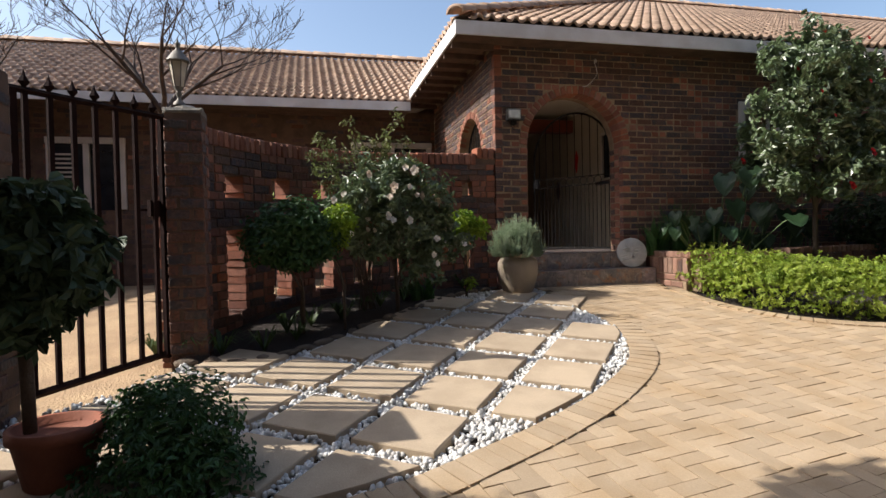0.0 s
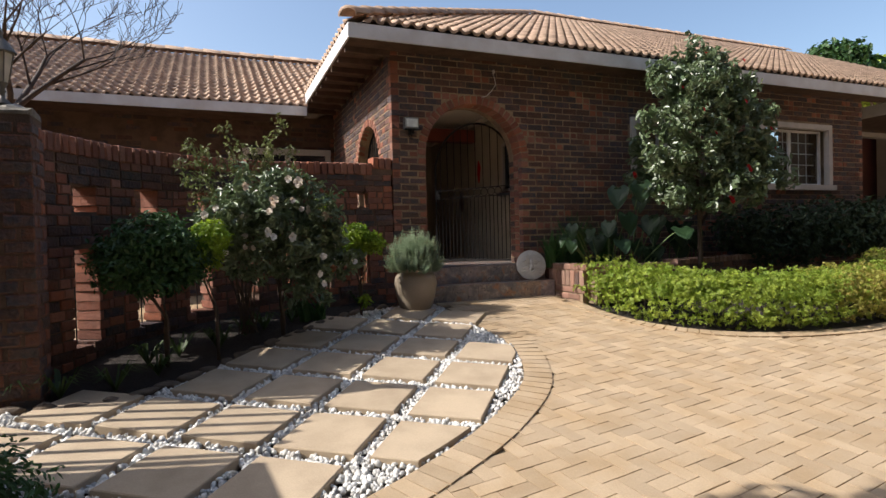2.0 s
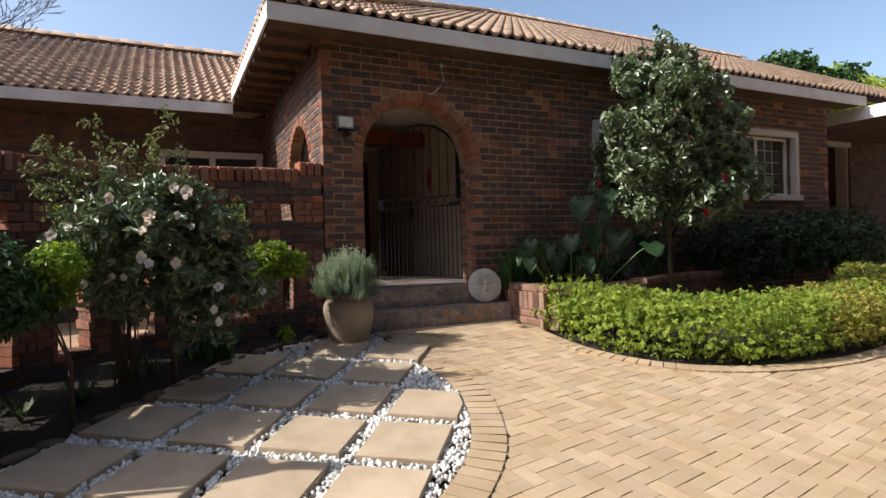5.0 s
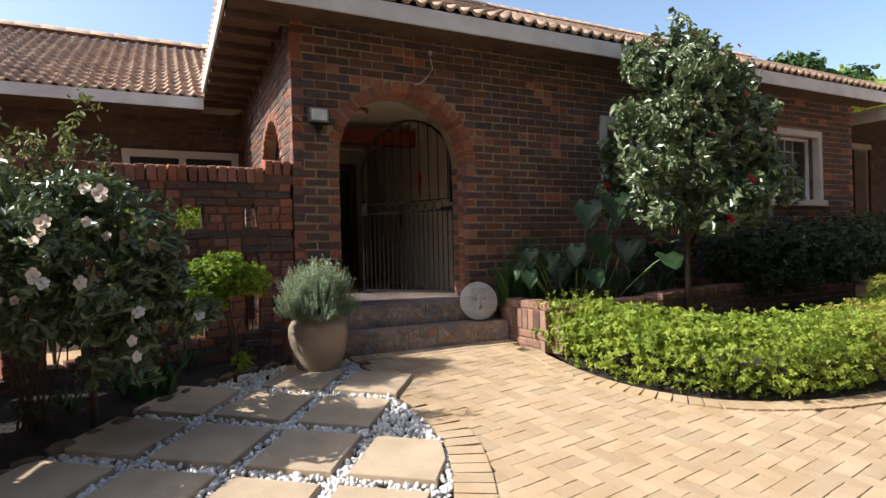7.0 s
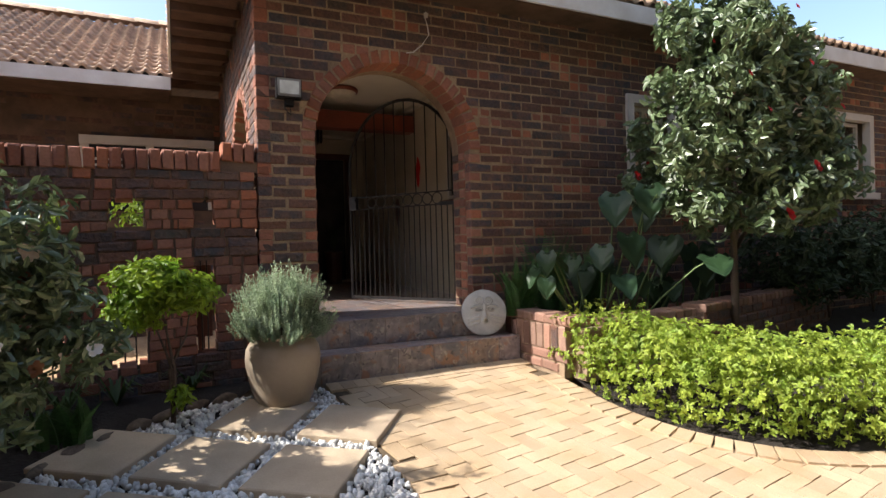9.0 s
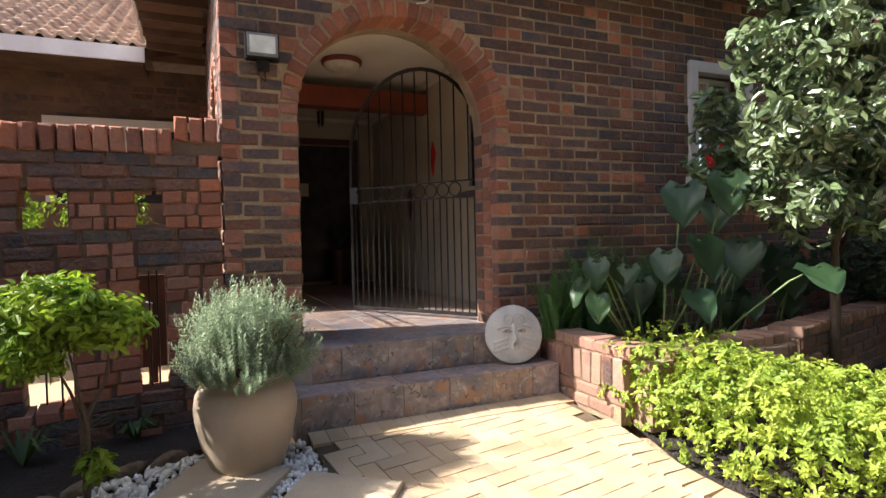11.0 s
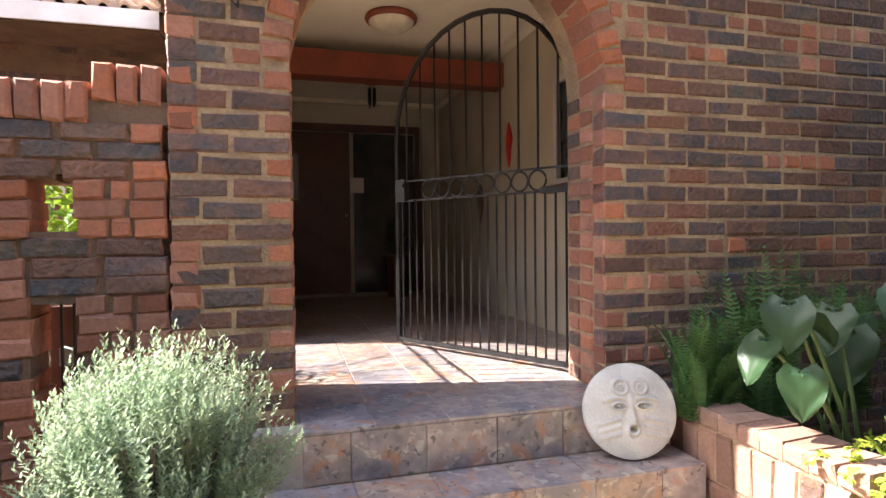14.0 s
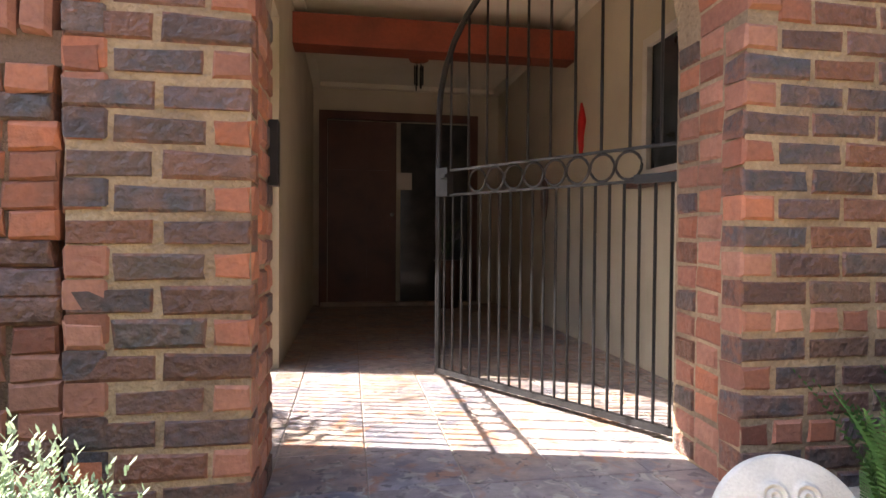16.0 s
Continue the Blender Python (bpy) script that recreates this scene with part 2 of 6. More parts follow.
# ---- mesh helpers ----
class Build:
    """Collects the faces of one mesh."""

    def __init__(self):
        self.v, self.f, self.n = [], [], 0

    def add(self, verts, faces, m=None):
        vs = np.asarray(verts, float)
        if m is not None:
            m = np.array(m)
            vs = vs @ m[:3, :3].T + m[:3, 3]
        self.v.append(vs)
        self.f.extend([tuple(i + self.n for i in f) for f in faces])
        self.n += len(vs)

    def box(self, c, s, m=None, top=1.0):
        hx, hy, hz = s[0] / 2, s[1] / 2, s[2] / 2
        vs = [(c[0] + i * hx * (top if k > 0 else 1), c[1] + j * hy * (top if k > 0 else 1), c[2] + k * hz) for k in (-1, 1) for i, j in ((-1, -1), (1, -1), (1, 1), (-1, 1))]
        self.add(vs, [(3, 2, 1, 0), (4, 5, 6, 7), (0, 1, 5, 4), (1, 2, 6, 5), (2, 3, 7, 6), (3, 0, 4, 7)], m)

    def soft(self, c, s, bevel=0.006, m=None, wob=0.0):
        """A box with chamfered edges on its y faces; wob: unevenness."""
        hx, hy, hz = s[0] / 2, s[1] / 2, s[2] / 2
        vs = []
        for y, k in ((-hy, 1), (-hy + bevel, 0), (hy - bevel, 0), (hy, 1)):
            b = bevel if k else 0
            for i, j in ((-1, -1), (1, -1), (1, 1), (-1, 1)):
                vs.append((c[0] + i * (hx - b) + random.uniform(-wob, wob), c[1] + y, c[2] + j * (hz - b) + random.uniform(-wob, wob)))
        fs = [(0, 1, 2, 3), (15, 14, 13, 12)]
        for r in (0, 4, 8):
            for i in range(4):
                j = (i + 1) % 4
                fs.append((r + j, r + i, r + 4 + i, r + 4 + j))
        self.add(vs, fs, m)

    def tube(self, pts, r, sides=6, cap=True):
        """A tube along pts; r: one radius or one for each point."""
        pts = [Vector(p) for p in pts]
        rs = r if isinstance(r, (list, tuple)) else [r] * len(pts)
        vs, fs = [], []
        up = Vector((0, 0, 1))
        for i, p in enumerate(pts):
            d = (pts[min(i + 1, len(pts) - 1)] - pts[max(i - 1, 0)]).normalized()
            a = d.cross(up if abs(d.z) < 0.95 else Vector((1, 0, 0))).normalized()
            b = d.cross(a)
            for k in range(sides):
                t = 2 * math.pi * k / sides
                vs.append(p + (a * math.cos(t) + b * math.sin(t)) * rs[i])
        for i in range(len(pts) - 1):
            for k in range(sides):
                q = (k + 1) % sides
                fs.append((i * sides + k, i * sides + q, (i + 1) * sides + q, (i + 1) * sides + k))
        if cap:
            fs.append(tuple(range(sides))[::-1])
            fs.append(tuple(range((len(pts) - 1) * sides, len(pts) * sides)))
        self.add(vs, fs)

    def lathe(self, profile, c=(0, 0, 0), sides=24):
        vs, fs = [], []
        for r, z in profile:
            for k in range(sides):
                t = 2 * math.pi * k / sides
                vs.append((c[0] + r * math.cos(t), c[1] + r * math.sin(t), c[2] + z))
        for i in range(len(profile) - 1):
            for k in range(sides):
                q = (k + 1) % sides
                fs.append((i * sides + k, i * sides + q, (i + 1) * sides + q, (i + 1) * sides + k))
        self.add(vs, fs)

    def prism(self, outline, a, b):
        """An outline of (x, z) pushed from y=a to y=b."""
        n = len(outline)
        vs = [(x, a, z) for x, z in outline] + [(x, b, z) for x, z in outline]
        self.add(vs, [tuple(range(n)), tuple(range(2 * n - 1, n - 1, -1))] + [(i, i + n, (i + 1) % n + n, (i + 1) % n) for i in range(n)])

    def mesh(self, name, mat, smooth=False):
        me = bpy.data.meshes.new(name)
        me.from_pydata(np.concatenate(self.v).tolist() if self.v else [], [], self.f)
        me.materials.append(mat)
        if smooth:
            me.shade_smooth()
        me.update()
        return me


def part(name, b, mat, parent=None, label="", smooth=False, kind=""):
    ob = new(name, b.mesh(name, mat, smooth))
    ob.parent = parent
    return tagged(ob, label, kind=kind)


def thing(name, label, category, at=(0, 0, 0), group="", kind=""):
    ob = new(name)
    ob.location = at
    ob.empty_display_size = 0.1
    return tagged(ob, label, category, group, kind)


def setting(name, b, mat, label, category):
    return tagged(new(name, b.mesh(name, mat)), label, category, kind="structure")


def gz(y):
    """The height of the sloping ground before the house."""
    return -0.045 + 0.117 * (min(max(y, -12.0), 7.2) - 7.1)


def arch_outline(x0, x1, z0, spring, n=14, grow=0.0):
    r, cx = (x1 - x0) / 2 + grow, (x0 + x1) / 2
    return [(cx + r, z0)] + [(cx + r * math.cos(math.pi * i / n), spring + r * math.sin(math.pi * i / n)) for i in range(n + 1)] + [(cx - r, z0)]

# ---- large structure ----
LAND, STEP = 0.38, 0.165          # landing and first step
WALL_Y, BACK_Y = 7.5, 7.86        # front wall of the entrance wing
AX0, AX1, SPRING = 3.95, 5.345, 1.82

b = Build()                       # the ground: one sheet to the horizon
xs = [-600, -80, -20, -8, -4, -2, 0, 2, 4, 6, 8, 12, 16, 24, 60, 600]
ys = [-600, -80, -12, -6, -3, 0, 2, 4, 5, 6, 7.2, 9, 14, 30, 80, 900]
vs = [(x, y, gz(y) - 0.07) for y in ys for x in xs]
W_ = len(xs)
b.add(vs, [(j * W_ + i, j * W_ + i + 1, (j + 1) * W_ + i + 1, (j + 1) * W_ + i) for j in range(len(ys) - 1) for i in range(W_ - 1)])
setting("ground", b, MAT["sand"], "yellow sandy ground around the house", "ground")

KERB_IN = [(-1.6, 2.75), (-0.4, 2.62), (0.6, 2.78), (1.33, 3.04), (1.60, 3.13), (1.94, 3.30), (2.42, 3.55), (2.99, 3.93), (3.54, 4.46), (3.84, 5.05), (3.93, 5.45), (3.92, 5.80)]
HEDGE = [(5.62, 6.62), (5.60, 6.2), (5.64, 5.8), (5.80, 5.42), (6.12, 5.08), (6.60, 4.85), (7.2, 4.72), (7.9, 4.68), (8.8, 4.78), (9.8, 5.05), (10.8, 5.5), (11.6, 6.0)]


def smooth_line(pts, step):
    """Even steps along a rounded line through pts: (point, unit tangent) pairs."""
    P = [Vector((*p, 0)) for p in pts]
    fine = []
    for i in range(len(P) - 1):
        a, b_, c, d = P[max(i - 1, 0)], P[i], P[i + 1], P[min(i + 2, len(P) - 1)]
        for k in range(12):
            t = k / 12
            fine.append(0.5 * (2 * b_ + (c - a) * t + (2 * a - 5 * b_ + 4 * c - d) * t * t + (3 * b_ - a - 3 * c + d) * t ** 3))
    fine.append(P[-1])
    out, s, need = [], 0.0, 0.0
    for p, q in zip(fine, fine[1:]):
        L = (q - p).length
        while need <= s + L:
            t = (need - s) / L
            out.append((p.lerp(q, t), (q - p).normalized()))
            need += step
        s += L
    return out


def inside(poly, x, y):
    hit = False
    for (x0, y0), (x1, y1) in zip(poly, poly[1:] + poly[:1]):
        if (y0 > y) != (y1 > y) and x < (x1 - x0) * (y - y0) / (y1 - y0) + x0:
            hit = not hit
    return hit


kerb_line = [(p.x, p.y) for p, _ in smooth_line(KERB_IN, 0.1)]
BED = [(0.20, 5.03), (0.75, 5.00), (1.25, 5.38), (1.72, 5.87), (2.14, 6.28), (2.44, 6.62), (2.86, 6.94), (3.30, 7.10)]
PEBBLES = kerb_line + [(3.90, 6.3), (3.90, 6.75), (3.86, 7.05)] + BED[::-1] + [(0.1, 4.85), (-0.35, 4.40), (-0.9, 3.9), (-1.6, 3.6)]
bed_line = [(p.x, p.y) for p, _ in smooth_line(BED, 0.15)]

GW = [(0.22, 5.20), (0.25, 5.55), (0.42, 5.95), (0.75, 6.50), (1.30, 7.05), (2.10, 7.40), (3.00, 7.50), (3.50, 7.51)]
gw = smooth_line(GW, 0.01)
GL = len(gw) * 0.01
S0 = 0.35                         # where the old zero of the wall's length lies


def on_wall(s):
    return gw[max(0, min(len(gw) - 1, int(round(s / 0.01))))]


def sheet(name, poly, dz, mat, label, category, grid=0.4):
    b = Build()
    x0, x1 = min(p[0] for p in poly), max(p[0] for p in poly)
    y0, y1 = min(p[1] for p in poly), max(p[1] for p in poly)
    bm = bmesh.new()
    bm.faces.new([bm.verts.new((x, y, 0)) for x, y in poly])
    y = math.ceil(y0 / grid) * grid
    while y < y1:
        bmesh.ops.bisect_plane(bm, geom=bm.verts[:] + bm.edges[:] + bm.faces[:], plane_co=(0, y, 0), plane_no=(0, 1, 0))
        y += grid
    bmesh.ops.triangulate(bm, faces=bm.faces[:])
    for v in bm.verts:
        v.co.z = gz(v.co.y) + dz
    bmesh.ops.recalc_face_normals(bm, faces=bm.faces[:])
    me = bpy.data.meshes.new(name)
    bm.to_mesh(me)
    bm.free()
    if me.polygons and me.polygons[0].normal.z < 0:
        me.flip_normals()
    me.materials.append(mat)
    return tagged(new(name, me), label, category, kind="structure")


bed_poly = bed_line + [(3.5, 7.45)] + [(p.x, p.y) for p, _ in gw[::12]][::-1]
sheet("garden_bed", bed_poly, 0.0, MAT["soil"], "dark planted soil between the pierced garden wall and the pebbles", "bed")
sheet("pebble_bed", PEBBLES, -0.03, MAT["soil"], "dark bedding under white pebbles and stepping slabs", "bed")
sheet("driveway", [(-2.5, -4), (-2.5, 2.8)] + kerb_line[2:] + [(3.9, 7.2), (5.6, 7.2), (5.6, 6.6)] + [(p.x, p.y) for p, _ in smooth_line(HEDGE, 0.3)][1:] + [(13, 7), (19, 7), (19, -4)], -0.012, MAT["joint"], "sand-filled joints of the driveway", "driveway")
plant_poly = [(5.72, 7.5), (5.72, 6.55)] + [(p.x + 0.0, p.y) for p, _ in smooth_line(HEDGE, 0.3)][2:] + [(12.6, 7.5)]
sheet("planting_bed", plant_poly, 0.0, MAT["soil"], "shaded soil between hedge and house", "bed")


def box_setting(name, boxes, mat, label, category, dz=0):
    b = Build()
    for c, s in boxes:
        b.box(c, s)
    return setting(name, b, mat, label, category)


# walls: mortar cores, later faced with bricks
def wall_front():
    b = Build()
    outline = arch_outline(AX0 - 0.007, AX1 + 0.007, -0.1, SPRING, 20, 0.0)
    poly = [(3.508, -0.1), (3.508, 3.12), (7.22, 3.12), (7.22, -0.1)] + outline
    b.prism(poly, WALL_Y + 0.006, BACK_Y)
    for x0, x1, z0, z1 in ((7.22, 7.98, -0.1, 1.42), (7.22, 7.98, 2.5, 3.12), (7.98, 9.95, -0.1, 3.12), (9.95, 11.7, -0.1, 1.46), (9.95, 11.7, 2.58, 3.12), (11.7, 12.6, -0.1, 3.12)):
        b.box(((x0 + x1) / 2, (WALL_Y + BACK_Y) / 2 + 0.004, (z0 + z1) / 2), (x1 - x0, BACK_Y - WALL_Y - 0.008, z1 - z0))
    return setting("wall_front", b, MAT["mortar"], "flashed brick front wall with an arched entrance", "wall")


def wall_side():
    """The wall that returns from the entrance's front to the far wing, with a low arched opening."""
    b = Build()
    y0, y1 = 8.11, 9.33
    outline = arch_outline(y0, y1, -0.1, 1.785, 18)
    poly = [(7.87, -0.1), (7.87, 3.2), (11.1, 3.2), (11.1, -0.1)] + outline
    n = len(poly)
    vs = [(3.508, y, z) for y, z in poly] + [(3.74, y, z) for y, z in poly]
    b.add(vs, [tuple(range(n))[::-1], tuple(range(n, 2 * n))] + [(i, (i + 1) % n, (i + 1) % n + n, i + n) for i in range(n)])
    return setting("wall_side", b, MAT["mortar"], "flashed brick return wall with an arched opening", "wall")


wall_f, wall_s = wall_front(), wall_side()
# added out of view: its shadow darkens the yard before the far wing
yard_shader = box_setting("wall_yard_end", [((-4.7, 9.6, 1.4), (0.3, 3.2, 3.2))], MAT["mortar_dark"], "unseen plain wall added to cast shade into the far yard", "wall")
# added light blocker, unseen: keeps sun off the topiary and low bush
box_setting("wall_street", [((-1.22, 2.3, 0.55), (0.24, 2.9, 2.3))], MAT["mortar_dark"], "unseen plain wall added to shade the pots before the yard gate", "wall")
wall_far = box_setting("wall_far_wing", [((-4.8, 11.25, 1.45), (16.6, 0.28, 3.1))], MAT["mortar_dark"], "brick wall of the low wing behind the garden wall", "wall")
wall_gar = box_setting("wall_garage", [((13.55, 9.1, 1.6), (1.8, 0.25, 3.4)), ((18.4, 9.1, 1.6), (4.6, 0.25, 3.4)), ((15.3, 9.1, 3.08), (1.8, 0.25, 0.44)), ((12.62, 8.4, 1.5), (0.25, 1.2, 3.2))], MAT["mortar_dark"], "recessed brick wall beside the garage door", "wall")

# the porch inside the arch
box_setting("porch_wall_left", [((3.765, 10.9, 1.6), (0.05, 3.1, 2.6)), ((3.765, 8.0, 1.6), (0.05, 0.28, 2.6)), ((3.765, 8.75, 2.65), (0.05, 1.3, 0.5))], MAT["plaster"], "cream plastered inner wall of the porch", "wall")
box_setting("porch_wall_right", [((6.0, 8.24, 1.6), (0.2, 0.76, 2.6)), ((6.0, 10.8, 1.6), (0.2, 3.5, 2.6)), ((6.0, 8.84, 0.93), (0.2, 0.44, 1.14)), ((6.0, 8.84, 2.6), (0.2, 0.44, 0.6))], MAT["plaster"], "cream plastered inner wall with a small window", "wall")
box_setting("porch_wall_back", [((4.9, 12.5, 1.6), (2.4, 0.2, 2.6))], MAT["plaster"], "cream plastered wall round the front door", "wall")
box_setting("ceiling", [((4.85, 10.2, 2.90), (2.5, 4.8, 0.1)), ((3.83, 10.2, 2.83), (0.08, 4.7, 0.06)), ((5.86, 10.2, 2.83), (0.08, 4.7, 0.06)), ((4.85, 12.36, 2.83), (2.0, 0.08, 0.06))], MAT["ceil"], "pale porch ceiling with a plain cove", "ceiling")
box_setting("ceiling_beam", [((4.83, 10.2, 2.62), (2.14, 0.20, 0.22))], MAT["beam"], "red-stained timber beam across the porch ceiling", "beam")
box_setting("porch_floor", [((4.9, 9.9, LAND / 2 - 0.0035), (2.4, 5.0, LAND + 0.005))], MAT["grout"], "base of the tiled porch floor", "floor")
box_setting("step_base", [((4.77, 7.435, 0.17), (1.66, 0.09, 0.41)), ((4.71, 7.31, 0.03), (1.76, 0.342, 0.26))], MAT["grout"], "cement base of the two entrance steps", "steps")

# the rooms behind the windows, dark
box_setting("room_shell", [((8.2, 9.4, 2.0), (1.9, 0.1, 2.0)), ((10.8, 9.4, 2.0), (2.2, 0.1, 2.0)), ((9.4, 8.6, 3.0), (6.2, 1.7, 0.06)), ((9.4, 8.6, 1.0), (6.2, 1.7, 0.06)), ((9.5, 8.6, 2.0), (0.1, 1.5, 2.0))], MAT["plaster"], "plain inner walls seen faintly behind the windows", "wall")


# roofs
TAN = 0.51


TW, TG = 0.157, 0.265


def tile_mesh(w=TW, l=TG + 0.03):
    """A roll tile: a broad roll and a shallow pan, with a front lip."""
    b = Build()
    prof = [(0.0, 0.012), (0.14, 0.0), (0.36, 0.0), (0.50, 0.012), (0.58, 0.035), (0.70, 0.048), (0.84, 0.040), (0.95, 0.020), (1.0, 0.012)]
    vs = []
    for y, dz in ((0, 0.034), (l, 0.0)):
        vs += [(w * u, y, z + dz) for u, z in prof]
    vs += [(w * u, 0.0, z - 0.004) for u, z in prof]
    n = len(prof)
    fs = [(i, i + 1, n + i + 1, n + i) for i in range(n - 1)] + [(2 * n + i, 2 * n + i + 1, i + 1, i) for i in range(n - 1)]
    b.add(vs, fs)
    return b


TILE = tile_mesh()
tile_v, tile_f = TILE.v[0], TILE.f
tile_near = TILE.mesh("roof_tile", MAT["roof_o"], True)


def roof(name, origin, along, up, cols, rows, keep, near, label):
    """Tiles laid from origin in columns along the eave and rows up the slope; keep(x, y): whether a tile's middle belongs."""
    holder = thing(name, label, "roof", kind="structure")
    A, U = Vector(along).normalized(), Vector(up).normalized()
    N = A.cross(U)
    rot = Matrix((A, U, N)).transposed().to_4x4()
    b, under = Build(), 0
    count = 0
    for r in range(rows):
        for c in range(cols):
            p = Vector(origin) + A * (c * TW) + U * (r * TG)
            mid = p + A * TW / 2 + U * TG / 2
            if not keep(mid.x, mid.y):
                continue
            m = Matrix.Translation(p + N * random.uniform(0, 0.005)) @ rot @ Matrix.Rotation(random.uniform(-0.008, 0.008), 4, "Z")
            if near(mid.x, mid.y, r) and count < 300:
                count += 1
                LATE.append(("roof_tile", tile_near, holder, m))
            else:
                b.add(tile_v, tile_f, m)
    part("roof_tiles", b, MAT["roof"], holder, smooth=True, kind="stuff")
    return holder


LATE = []                         # pieces that are placed last


def place_late():
    for name, me, parent, m in LATE:
        ob = new(name, me)
        ob.parent = parent
        ob.matrix_basis = m


EX, EY, EZ = 2.93, 7.18, 3.29     # the front corner of the eaves
RY = 13.6                         # the main ridge
FAR_EY, FAR_RY = 10.45, 14.0


def front_z(x, y):
    return EZ + TAN * (y - EY)


S_ = math.sqrt(1 + TAN * TAN)
roof_main = roof("roof_front", (EX - 0.3, EY, EZ), (1, 0, 0), (0, 1, TAN), 106, 29, lambda x, y: y - EY < x - EX - 0.02 and y < RY, lambda x, y, r: x < 8.8 and r < 9, "clay-coloured roll-tiled roof over the entrance wing, sunlit")
roof_left = roof("roof_side", (EX, RY + 0.3, EZ), (0, -1, 0), (1, 0, TAN), 49, 29, lambda x, y: y - EY > x - EX + 0.02 and x < 9.3 and not (y > FAR_EY + (x - EX) and front_z(0, y) > 0 and y - FAR_EY > x - EX), lambda x, y, r: False, "roll-tiled side slope of the entrance wing")
roof_far = roof("roof_far_wing", (-13.0, FAR_EY, 3.04), (1, 0, 0), (0, 1, TAN), 130, 17, lambda x, y: y < FAR_RY and (x < EX or y - FAR_EY > x - EX), lambda x, y, r: x > -2.5 and r < 9, "roll-tiled roof of the low far wing, sunlit")


def slope(name, pts, label):
    b = Build()
    n = len(pts)
    top = [Vector(p) - Vector((0, 0, 0.015)) for p in pts]
    b.add(top + [p - Vector((0, 0, 0.08)) for p in top], [tuple(range(n)), tuple(range(2 * n - 1, n - 1, -1))] + [(i, i + n, (i + 1) % n + n, (i + 1) % n) for i in range(n)])
    return setting(name, b, MAT["underlay"], label, "roof")


pk = (EX + RY - EY, RY, EZ + TAN * (RY - EY))
slope("roof_deck_front", [(EX, EY, EZ), (19.2, EY, EZ), (19.2, RY, pk[2]), pk], "dark underlay of the front roof")
slope("roof_deck_side", [(EX, RY, EZ), (EX, EY, EZ), pk], "dark underlay of the side roof")
slope("roof_deck_back", [pk, (19.2, RY, pk[2]), (19.2, 20, EZ), (EX, 20, EZ), (EX, RY, EZ)], "hidden back slope of the roof")
slope("roof_deck_far", [(-13, FAR_EY, 3.04), (EX, FAR_EY, 3.04), (EX + 3.55, FAR_RY, 3.04 + TAN * 3.55), (-13, FAR_RY, 3.04 + TAN * 3.55)], "dark underlay of the far roof")
slope("roof_deck_far_back", [(-13, FAR_RY, 4.85), (EX + 3.5, FAR_RY, 4.85), (EX + 3.5, 17.5, 3.04), (-13, 17.5, 3.04)], "hidden back slope of the far roof")


def ridge(name, a, b_, label):
    holder = thing(name, label, "ridge", kind="structure")
    a, b_ = Vector(a), Vector(b_)
    d = (b_ - a)
    n = int(d.length / 0.36)
    me = None
    bb = Build()
    pts = []
    for i in range(7):
        t = math.pi * i / 6
        pts.append((0.13 * math.cos(t), 0.10 * math.sin(t)))
    vs = [(x, 0, z + 0.014) for x, z in pts] + [(x * 0.9, 0.40, z * 0.92) for x, z in pts] + [(x * 0.85, 0, z * 0.8) for x, z in pts]
    fs = [(i + 1, i, 7 + i, 7 + i + 1) for i in range(6)] + [(i, i + 1, 14 + i + 1, 14 + i) for i in range(6)]
    bb.add(vs, fs)
    me = bb.mesh("ridge_tile", MAT["roof_o"], True)
    q = d.to_track_quat("Y", "Z").to_matrix().to_4x4()
    for i in range(n):
        LATE.append(("ridge_tile", me, holder, Matrix.Translation(a + d * (i / n)) @ q))


ridge("hip_ridge", (EX - 0.02, EY - 0.02, EZ + 0.05), (pk[0], pk[1], pk[2] + 0.05), "row of half-round hip tiles")
ridge("main_ridge", (pk[0], RY, pk[2] + 0.05), (19.0, RY, pk[2] + 0.05), "row of half-round ridge tiles")
ridge("far_ridge", (-13, FAR_RY, 4.90), (EX + 3.5, FAR_RY, 4.90), "row of half-round ridge tiles")

# fascias, soffits
box_setting("fascia_front", [((8.05, EY - 0.012, 3.185), (10.28, 0.024, 0.17))], MAT["white"], "white painted eaves board", "fascia")
box_setting("fascia_side", [((EX - 0.012, (EY + FAR_EY) / 2, 3.185), (0.024, FAR_EY - EY + 0.02, 0.17))], MAT["white"], "white painted eaves board", "fascia")
box_setting("fascia_far_wing", [((-5.03, FAR_EY - 0.012, 2.97), (15.9, 0.024, 0.15))], MAT["white"], "white painted eaves board", "fascia")
box_setting("soffit", [((8.0, 7.36, 3.12), (10.1, 0.30, 0.03)), ((3.2, 9.285, 3.12), (0.52, 3.53, 0.03)), ((-5.0, 10.80, 2.91), (15.8, 0.6, 0.03))], MAT["underlay"], "dark stained boards under the eaves", "soffit")
for i in range(9):
    b = Build()
    b.box((3.22, 7.5 + i * 0.42, 3.07), (0.56, 0.05, 0.07))
    tagged(new("rafter_end", b.mesh("rafter_end", MAT["underlay"])), "dark rafter end under the side eaves", "rafter", "rafters of the side eaves", "structure")
box_setting("carport_roof", [((16.2, 7.6, 3.02), (6.1, 3.0, 0.06))], MAT["underlay"], "flat carport roof beside the house", "roof")
box_setting("carport_fascia", [((16.2, 6.08, 2.98), (6.1, 0.03, 0.22)), ((13.14, 7.0, 2.98), (0.03, 1.85, 0.22))], MAT["white"], "white carport edge board", "fascia")

# ---- bricks ----
COURSE, BL, BH = 0.085, 0.219, 0.073


